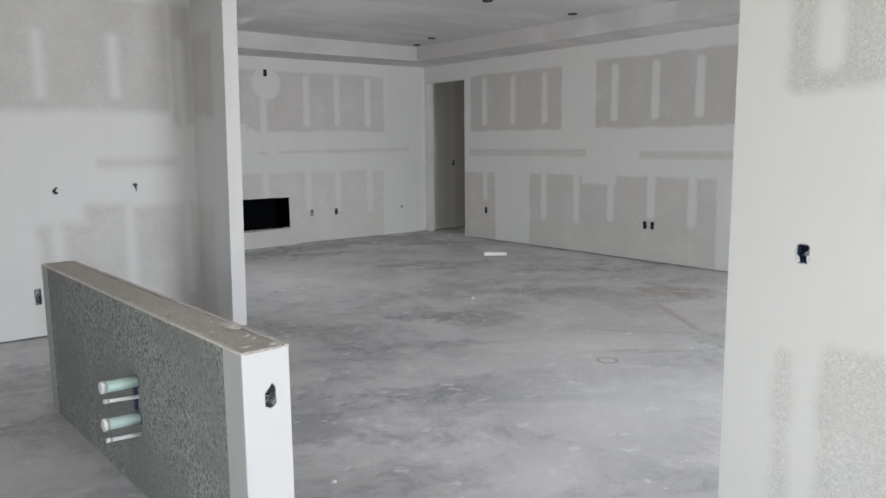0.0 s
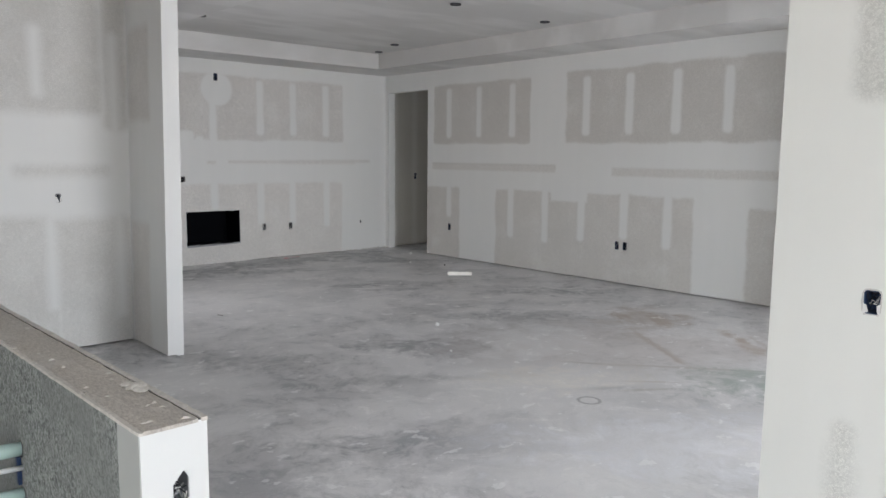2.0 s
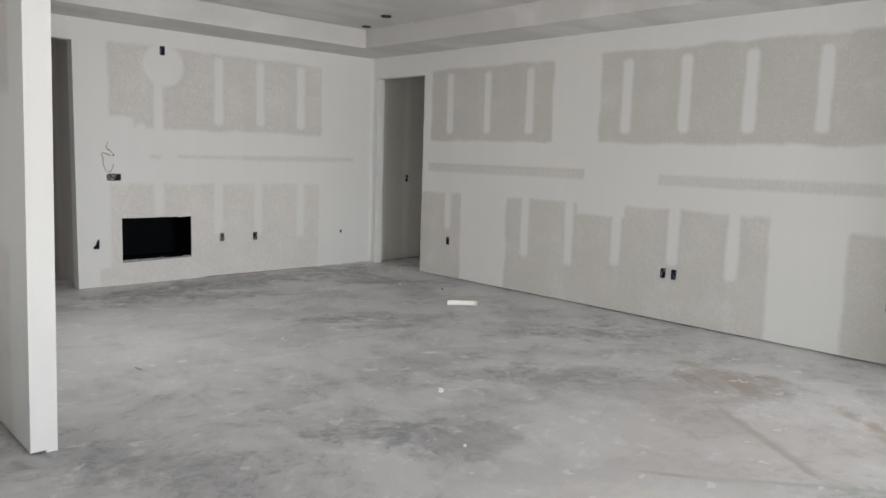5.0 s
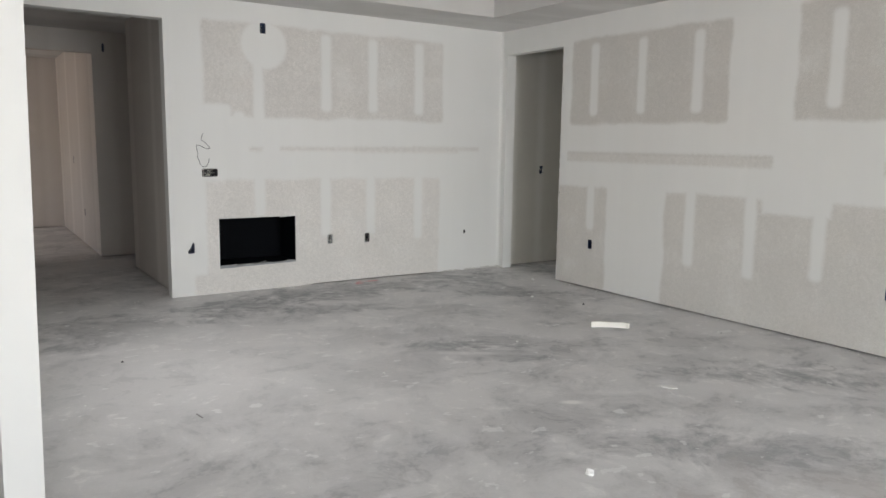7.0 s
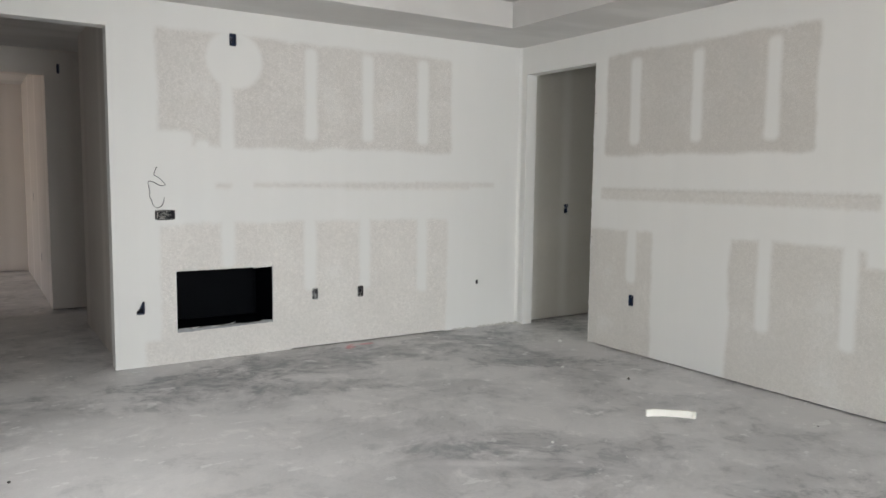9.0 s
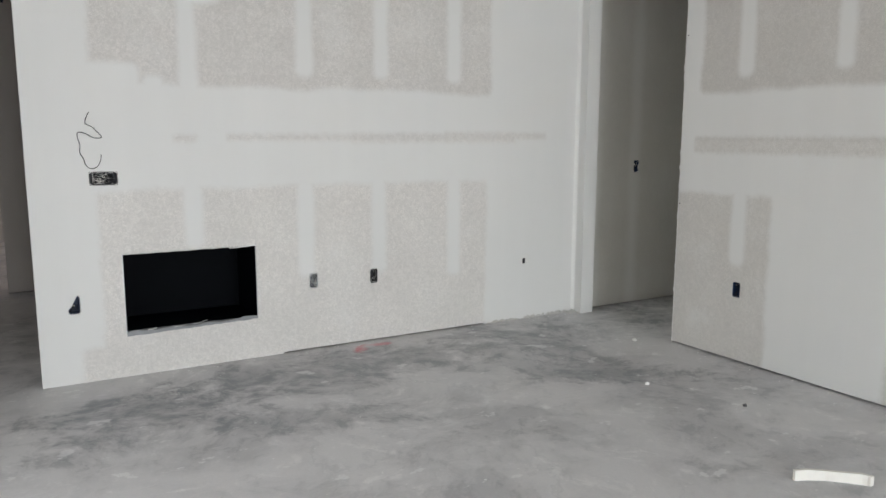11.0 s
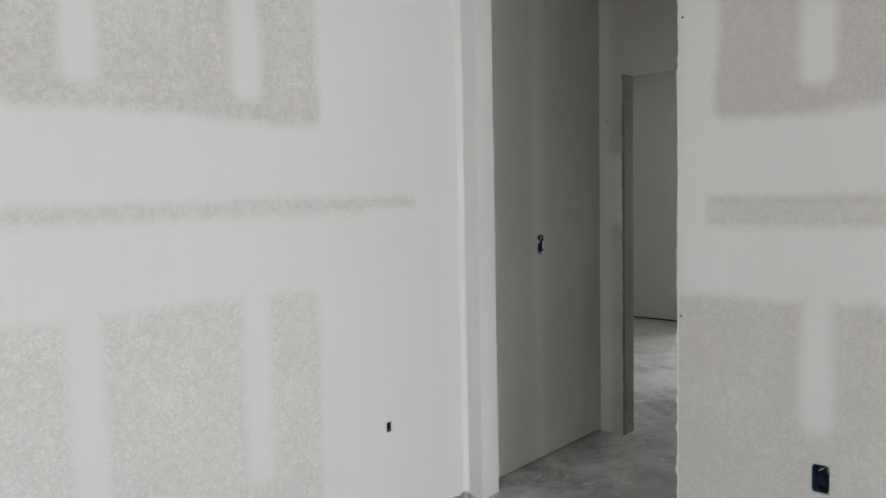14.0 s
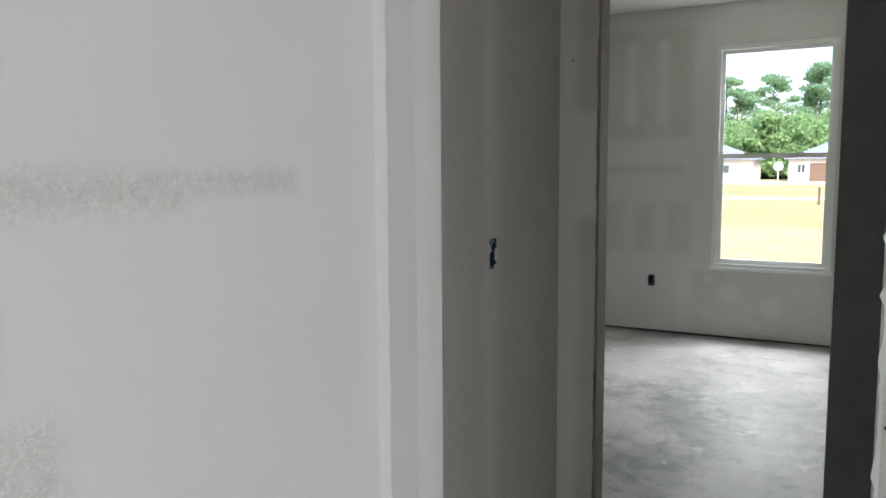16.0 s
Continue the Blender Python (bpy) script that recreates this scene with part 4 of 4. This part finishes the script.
# ceiling junction boxes and the rough cut for a fan
def ceiling_box(x, y, z, r=0.055, seed=1):
    rng = random.Random(seed)
    root = tagged(new("ceiling_box"), "small round dark junction box cut in the ceiling board", "ceiling box", "ceiling boxes")
    root.matrix_world = pose(x, y, z)
    bm = bmesh.new()
    n = 18
    rings = [[bm.verts.new((rr * math.cos(2 * math.pi * j / n), rr * math.sin(2 * math.pi * j / n), zz)) for j in range(n)] for rr, zz in ((r, -0.001), (r, -0.012), (r * 0.9, -0.012), (r * 0.88, -0.002))]
    for a, b in zip(rings, rings[1:]):
        for j in range(n):
            bm.faces.new((a[j], a[(j + 1) % n], b[(j + 1) % n], b[j]))
    bm.faces.new(rings[-1])
    part("ring", bm, M_WIRE_DARK, root)
    part("wire", wires(bmesh.new(), r * 1.4, r * 1.4, 0.006, 3, rng), M_WIRE_DARK, root).rotation_euler = (radians(90), 0, 0)
    return root


for i, (x, y) in enumerate(((5.46, 5.86), (6.80, 5.87), (6.69, 8.36), (6.96, 9.06), (3.94, 8.2))):
    ceiling_box(x, y, TZ, seed=i)
root = tagged(new("fan_box_cut"), "ragged cut in the ceiling with dark flecks and a hanging wire", "ceiling box")
root.matrix_world = pose(4.72, 5.86, TZ)
rng = random.Random(77)
for _ in range(46):
    bm = bmesh.new()
    a, rr = rng.uniform(0, 6.283), 0.19 * math.sqrt(rng.random())
    x, y, s_ = rr * math.cos(a), rr * math.sin(a), rng.uniform(0.008, 0.024)
    pts_ = [(x + s_ * math.cos(q_ + a) * rng.uniform(0.5, 1.2), y + s_ * math.sin(q_ + a) * rng.uniform(0.4, 1)) for q_ in (0, 4.2, 2.1)]
    lo_ = [bm.verts.new((*p_, -0.003)) for p_ in pts_]
    up_ = [bm.verts.new((*p_, 0.001)) for p_ in pts_]
    bm.faces.new(lo_)
    for j in range(3):
        bm.faces.new((lo_[j], up_[j], up_[(j + 1) % 3], lo_[(j + 1) % 3]))
    part("torn_bit", bm, M_WIRE_DARK, root)
part("box", lathe([(0.0, 0.05), (0.012, 0.05), (0.013, 0.04)], 16), M_WIRE_DARK, root).rotation_euler = (0, radians(90), 0)
part("wire", tube_bm([(0.02, 0, -0.01), (0.08, 0.02, -0.03), (0.15, 0.01, -0.02), (0.2, 0.0, -0.035)], 0.004, 6), M_WIRE_DARK, root)

# things left on the floor
root = tagged(new("foam_scrap"), "bent pale strip of foam trim standing on edge on concrete", "scrap")
root.matrix_world = pose(6.755, 7.135, 0) @ Matrix.Scale(0.77, 4)
bm = bmesh.new()
line = [(-0.145, 0.115), (-0.08, 0.085), (0.0, 0.035), (0.07, -0.035), (0.125, -0.095), (0.145, -0.125)]
pr = []
for i, (x, y) in enumerate(line):
    a, b = Vector(line[max(i - 1, 0)]), Vector(line[min(i + 1, len(line) - 1)])
    n_ = Vector((-(b - a).y, (b - a).x)).normalized() * 0.011
    h_ = 0.056 + 0.003 * math.sin(i * 2.0)
    pr.append([bm.verts.new(v_) for v_ in ((x + n_.x, y + n_.y, 0), (x - n_.x, y - n_.y, 0), (x - n_.x, y - n_.y, h_), (x + n_.x, y + n_.y, h_))])
for a, b in zip(pr, pr[1:]):
    for j in range(4):
        bm.faces.new((a[j], b[j], b[(j + 1) % 4], a[(j + 1) % 4]))
bm.faces.new(pr[0])
bm.faces.new(pr[-1][::-1])
bmesh.ops.recalc_face_normals(bm, faces=bm.faces[:])
part("strip", bm, M_SCRAP, root)
part("end_flap", box_bm((0.128, -0.14, 0.002), (0.158, -0.118, 0.056), 0.003), M_SCRAP, root)

for i, (x, y, sz) in enumerate(((4.70, 5.243, 0.022), (4.19, 4.51, 0.010), (1.645, 2.711, 0.012), (7.395, 6.552, 0.005), (4.61, 6.99, 0.009), (3.25, 8.08, 0.008),
                                (7.41, 6.587, 0.008), (5.83, 7.165, 0.008), (6.997, 8.389, 0.014), (7.19, 7.883, 0.012), (7.6, 9.1, 0.015))):
    lumps("plaster_crumb", [(x, y, 0.0, sz)], M_CRUMB if i not in (3, 5, 9) else plain("dark_crumb", (0.1, 0.1, 0.1), 0.9), "small crumb of debris lying on the concrete floor", "debris", i + 1, 0.9)
for i, (x, y, w_, l_, a_) in enumerate(((5.976, 5.87, 0.028, 0.06, 35), (3.417, 6.84, 0.004, 0.045, 10))):
    bm = bmesh.new()
    rng = random.Random(i)
    n = 9
    rim = [(w_ * rng.uniform(0.7, 1.1) * math.cos(2 * math.pi * j / n), l_ * rng.uniform(0.7, 1.1) * math.sin(2 * math.pi * j / n)) for j in range(n)]
    low = [bm.verts.new((p[0], p[1], 0)) for p in rim]
    top = [bm.verts.new((p[0] * 0.9, p[1] * 0.9, 0.006)) for p in rim]
    for j in range(n):
        bm.faces.new((low[j], low[(j + 1) % n], top[(j + 1) % n], top[j]))
    bm.faces.new(top)
    ob = tagged(mesh_ob(("board_chip", "wood_sliver")[i], bm, (plain("dusty_chip", (0.72, 0.71, 0.69), 0.9), plain("grey_sliver", (0.34, 0.33, 0.32), 0.9))[i]), ("flat pale chip of board lying on the concrete floor", "thin dark sliver of wood lying on concrete")[i], "debris")
    ob.matrix_world = pose(x, y, 0, 0, 0, a_)
rng = random.Random(99)
bm = bmesh.new()
for i in range(260):
    if i < 150:
        u = rng.random()
        if i % 2:
            x, y = 2.7 + 5.05 * u, 9.99 - abs(rng.gauss(0, 0.05))
        else:
            x, y = 7.79 - abs(rng.gauss(0, 0.04)), 3.2 + 5.7 * u
    else:
        x, y = rng.uniform(2.7, 7.7), rng.uniform(1.5, 9.9)
    s_ = rng.uniform(0.002, 0.007)
    c_ = [bm.verts.new((x + s_ * rng.uniform(-1.3, 1.3), y + s_ * rng.uniform(-1.3, 1.3), z_)) for z_ in (0.0, 0.0, 0.0, s_)]
    for t_ in ((0, 1, 3), (1, 2, 3), (2, 0, 3)):
        bm.faces.new([c_[j] for j in t_])
tagged(mesh_ob("grit", bm, M_CRUMB), "scattered pale plaster grit along the wall feet", "debris", kind="stuff")

# screw heads standing in torn board edges
for x, y, z in ((7.7985, 8.938, 0.957), (7.7985, 8.934, 2.04), (9.0405, 9.94, 1.824)):
    bm = lathe([(0.0, 0.004), (-0.002, 0.004), (-0.0025, 0.002)], 8)
    ob = tagged(mesh_ob("screw_head", bm, M_WIRE_DARK), "dark drywall screw head beside the opening", "screw", "drywall screws")
    ob.matrix_world = pose(x, y, z)

# outdoors
k = Nodes("field")
pp = k.coords()
g1 = k.noise(pp, 0.08, 5.0, 0.6)
g2 = k.noise(pp, 1.3, 5.0, 0.65)
sep = k.t.nodes.new("ShaderNodeSeparateXYZ")
k.put(sep.inputs[0], pp)
grass = k.mix(k.smooth(g1, 0.35, 0.65), (0.165, 0.165, 0.07), (0.225, 0.21, 0.10))
grass = k.mix(k.math("MULTIPLY", k.smooth(g2, 0.45, 0.7), 0.35), grass, (0.13, 0.15, 0.05))
bare = k.smooth(k.math("ADD", sep.outputs[0], k.math("MULTIPLY", g2, 6.0)), 30.0, 32.5, 1.0, 0.0)
grass = k.mix(k.math("MULTIPLY", bare, k.smooth(g2, 0.35, 0.6, 0.3, 0.95)), grass, (0.30, 0.20, 0.13))
far_bare = k.math("MULTIPLY", k.smooth(sep.outputs[0], 92.0, 95.0), k.smooth(sep.outputs[0], 118.0, 112.0))
grass = k.mix(k.math("MULTIPLY", far_bare, 0.85), grass, (0.36, 0.25, 0.17))
m_field = k.done(grass, 0.95)
ground = tagged(mesh_ob("ground", box_bm((-500, -600, -0.8), (700, 600, -0.16)), m_field), "dry yellow-green grass field with bare earth by the house", kind="structure")
m_road = plain("pale_concrete_road", (0.42, 0.41, 0.38), 0.9, 0, 0.1, 2)
tagged(mesh_ob("road", box_bm((47.0, -200, -0.18), (49.4, 200, -0.11)), m_road), "pale concrete path across the grass", kind="structure")
tagged(mesh_ob("road", box_bm((86.0, -200, -0.18), (92.0, 200, -0.10)), m_road), "pale street in front of the houses", kind="structure")

m_siding = plain("pale_siding", (0.62, 0.60, 0.57), 0.8, 0, 0.06, 3)
m_roof = plain("blue_grey_shingle", (0.13, 0.15, 0.18), 0.85, 0, 0.2, 3)
m_pane = plain("dark_pane", (0.05, 0.07, 0.08), 0.1)
m_garage = plain("brown_garage_door", (0.12, 0.075, 0.055), 0.6, 0, 0.1, 2)


def house(x, y0, y1, garage, label):
    root = tagged(new("house"), label, "house", "houses across the field")
    root.matrix_world = pose(x, y0, -0.16)
    w = y1 - y0
    part("wall", box_bm((0, 0, 0), (10, w, 2.75)), m_siding, root)
    bm = bmesh.new()
    e = 0.5
    base = [bm.verts.new(c) for c in ((-e, -e, 2.75), (10 + e, -e, 2.75), (10 + e, w + e, 2.75), (-e, w + e, 2.75))]
    low = [bm.verts.new((v.co.x, v.co.y, 2.6)) for v in base]
    ridge = [bm.verts.new((5, 4.8, 5.0)), bm.verts.new((5, w - 4.8, 5.0))]
    bm.faces.new((base[0], base[1], ridge[0]))
    bm.faces.new((base[1], base[2], ridge[1], ridge[0]))
    bm.faces.new((base[2], base[3], ridge[1]))
    bm.faces.new((base[3], base[0], ridge[0], ridge[1]))
    for i in range(4):
        bm.faces.new((low[i], low[(i + 1) % 4], base[(i + 1) % 4], base[i]))
    part("roof", bm, m_roof, root, "low blue-grey hipped roof")
    for y, gw in ([(2.6, 1.7), (w - 5.0, 1.7)] if not garage else [(w - 1.9, 1.0)]):
        wn_ = part("window", sash(bmesh.new(), y, y + gw, 0.9, 2.1, -0.05, -0.002, 0.1), M_WHITE, root)
        part("pane", box_bm((-0.03, y + 0.1, 1.0), (-0.01, y + gw / 2 - 0.04, 2.0)), m_pane, wn_)
        part("pane", box_bm((-0.03, y + gw / 2 + 0.04, 1.0), (-0.01, y + gw - 0.1, 2.0)), m_pane, wn_)
    if garage:
        part("garage_door", box_bm((-0.06, garage, 0), (-0.002, garage + 3.6, 2.1)), m_garage, root, "dark brown garage door")
    else:
        part("door", box_bm((-0.05, w - 9, 0), (-0.002, w - 8, 2.05)), m_pane, root)
    return root


house(105, 19.0, 33.0, 0, "low white house with blue-grey hipped roof and white windows")
house(105, 1.5, 15.0, 7.6, "low pale house with brown garage door and grey roof")

root = tagged(new("road_sign"), "small white round-topped sign on a thin post", "sign")
root.matrix_world = pose(84, 14.6, -0.16)
part("post", box_bm((-0.04, -0.04, 0), (0.04, 0.04, 1.5)), M_WHITE, root)
part("plate", lathe([(0.0, 0.42), (0.03, 0.42)], 16, None, (-0.08, 0, 1.75)), M_WHITE, root)
root = tagged(new("survey_stake"), "short dark wooden stake standing in dry grass", "stake")
root.matrix_world = pose(42, 9.94, -0.16)
part("stick", box_bm((-0.05, -0.05, 0), (0.05, 0.05, 0.75)), plain("dark_wood", (0.10, 0.06, 0.04), 0.9), root)
root = tagged(new("survey_stake"), "short pale green stake standing in dry grass", "stake")
root.matrix_world = pose(36, 12.9, -0.16)
part("stick", box_bm((-0.04, -0.04, 0), (0.04, 0.04, 0.7)), plain("green_stake", (0.25, 0.36, 0.2), 0.9), root)


# trees
def leafy(name, color, color2):
    k = Nodes(name)
    info = k.t.nodes.new("ShaderNodeNewGeometry")
    c = k.mix(info.outputs["Random Per Island"], color, color2)
    k.b.inputs["Specular IOR Level"].default_value = 0.2
    mat = k.done(c, 0.8)
    thin = k.t.nodes.new("ShaderNodeBsdfTranslucent")
    k.put(thin.inputs["Color"], c)
    both = k.t.nodes.new("ShaderNodeMixShader")
    both.inputs[0].default_value = 0.72
    k.t.links.new(k.b.outputs[0], both.inputs[1])
    k.t.links.new(thin.outputs[0], both.inputs[2])
    k.t.links.new(both.outputs[0], k.t.nodes["Material Output"].inputs["Surface"])
    return mat


m_leaf = leafy("broad_leaves", (0.28, 0.42, 0.20), (0.33, 0.47, 0.25))
m_needle = leafy("pine_needles", (0.26, 0.39, 0.24), (0.29, 0.43, 0.27))
m_bark = plain("bark", (0.10, 0.075, 0.055), 0.95, 0, 0.3, 4)


def clump(verts, faces, c, r, flat, n, size, rng):
    for _ in range(n):
        d = Vector((rng.gauss(0, 1), rng.gauss(0, 1), rng.gauss(0, 1))).normalized() * r * (rng.random() ** 0.4)
        p = Vector(c) + Vector((d.x, d.y, d.z * flat))
        turn = Euler((rng.uniform(0, 3), rng.uniform(0, 3), rng.uniform(0, 6))).to_matrix()
        s = size * rng.uniform(0.6, 1.3)
        b = len(verts)
        for q in ((-s, -s * 0.5, 0), (s * 0.2, -s * 0.7, 0), (s, 0.1 * s, 0.2 * s), (0, s * 0.7, 0)):
            verts.append(tuple(p + turn @ Vector(q)))
        faces.append((b, b + 1, b + 2, b + 3))


def tree(kind, height, seed):
    rng = random.Random(seed)
    root = new("pine_tree" if kind == "pine" else "broadleaf_tree")
    tagged(root, "tall pine with bare trunk and flat open crown" if kind == "pine" else "dense green broadleaf tree with an uneven rounded crown", "tree", "trees behind the houses")
    bm = bmesh.new()
    lean = rng.uniform(-0.5, 0.5)
    trunk = [(lean * (i / 6) ** 2, 0.3 * math.sin(i), height * 0.93 * i / 6) for i in range(7)]
    rings = []
    for i, p in enumerate(trunk):
        r = (0.30 if kind == "pine" else 0.4) * (1 - 0.8 * i / 6)
        rings.append([bm.verts.new((p[0] + r * math.cos(a), p[1] + r * math.sin(a), p[2])) for a in (2 * math.pi * j / 7 for j in range(7))])
    for a, b in zip(rings, rings[1:]):
        for j in range(7):
            bm.faces.new((a[j], a[(j + 1) % 7], b[(j + 1) % 7], b[j]))
    verts, faces = [], []
    if kind == "pine":
        for i in range(14):
            z = height * rng.uniform(0.66, 1.0)
            a = rng.uniform(0, 6.28)
            reach = rng.uniform(0.6, 3.6) * (1.25 - z / height)* 2.2
            c = (reach * math.cos(a), reach * math.sin(a), z)
            tube_bm([(lean * 0.8, 0, z - 1.2), (c[0] * 0.5, c[1] * 0.5, z - 0.5), c], 0.07, 5, bm)
            clump(verts, faces, c, rng.uniform(1.2, 2.2), 0.45, 210, 0.22, rng)
    else:
        for i in range(20):
            z = height * rng.uniform(0.12, 0.9)
            a = rng.uniform(0, 6.28)
            wide = 4.2 * math.sin(math.pi * min(0.95, max(0.15, z / height))) ** 0.6
            reach = wide * rng.uniform(0.2, 0.9)
            c = (reach * math.cos(a), reach * math.sin(a), z)
            if i % 3 == 0:
                tube_bm([(0, 0, z * 0.6), (c[0] * 0.5, c[1] * 0.5, z * 0.8), c], 0.09, 5, bm)
            clump(verts, faces, c, rng.uniform(1.5, 2.5), 0.75, 250, 0.36, rng)
    part("trunk", bm, m_bark, root)
    data = bpy.data.meshes.new("crown")
    data.from_pydata(verts, [], faces)
    data.materials.append(m_needle if kind == "pine" else m_leaf)
    crown = new("crown", data)
    crown.parent = root
    return root


rng = random.Random(11)
pines = [tree("pine", 17.5, 1), tree("pine", 16.0, 2)]
broads = [tree("broad", 9.5, 3), tree("broad", 8.0, 4)]
for i, t_ in enumerate(pines):
    t_.matrix_world = pose(138, 13 + 14 * i, -0.16)
for i, t_ in enumerate(broads):
    t_.matrix_world = pose(126, 16 + 9 * i, -0.16)
for i in range(9):
    copy_thing(pines[i % 2], pose(rng.uniform(134, 150), -6 + i * 6.3 + rng.uniform(-1, 1), -0.16, 0, 0, rng.uniform(0, 360)) @ Matrix.Scale(rng.uniform(0.86, 1.1), 4))
for row, x in enumerate((124, 130, 136)):
    for i in range(15):
        copy_thing(broads[(i + row) % 2], pose(x + rng.uniform(-1.5, 1.5), -10 + i * 4.6 + rng.uniform(-1, 1), -0.16, 0, 0, rng.uniform(0, 360)) @ Matrix.Scale(rng.uniform(0.85, 1.15), 4))


# torn board edge at the doorway, smears at the wall's foot, dark strip in the small hall
rng = random.Random(21)
bm = bmesh.new()
n = 120
cols = []
for i in range(n + 1):
    z = 2.47 * i / n
    j = rng.random() ** 6 * 0.009 + 0.001
    cols.append([bm.verts.new(c) for c in ((7.797, 8.945, z), (7.797, 8.950 + j, z), (7.806, 8.950 + j * 0.6, z))])
for a, b in zip(cols, cols[1:]):
    bm.faces.new((a[0], b[0], b[1], a[1]))
    bm.faces.new((a[1], b[1], b[2], a[2]))
tagged(mesh_ob("trim", bm, m_plain_wall), "ragged torn paper edge of the board at the opening", kind="structure")
# added strip: the shade on this bit of hall wall is its colour
tagged(mesh_ob("trim", box_bm((9.030, 8.80, 0.0), (9.0415, 9.038, 2.2)), plain("shade_strip", (0.22, 0.225, 0.215), 0.9, 0, 0.2, 10)), "dark strip added for shade beside the bedroom opening", kind="structure")
verts, faces = [], []
for i in range(60):
    x = 6.95 + 0.85 * rng.random() ** 0.8 if i < 44 else rng.uniform(7.70, 7.8)
    y = 9.998 if i < 44 else rng.uniform(9.9, 10)
    w_, z_, d_ = rng.uniform(0.012, 0.05), rng.uniform(0.006, 0.03), rng.uniform(0.004, 0.018)
    b = len(verts)
    for j in range(6):
        a = math.pi * j / 5
        verts.append((x + w_ * math.cos(a), y - d_ * rng.uniform(0.6, 1.1) * math.sin(a) - 0.001, 0.0))
    verts.append((x + rng.uniform(-0.01, 0.01), y, z_))
    for j in range(5):
        faces.append((b + j, b + j + 1, b + 6))
data = bpy.data.meshes.new("plaster_smear")
data.from_pydata(verts, [], faces)
data.materials.append(M_GYPSUM)
tagged(new("plaster_smear", data), "ragged plaster droppings along the foot of the wall", "debris", kind="stuff")
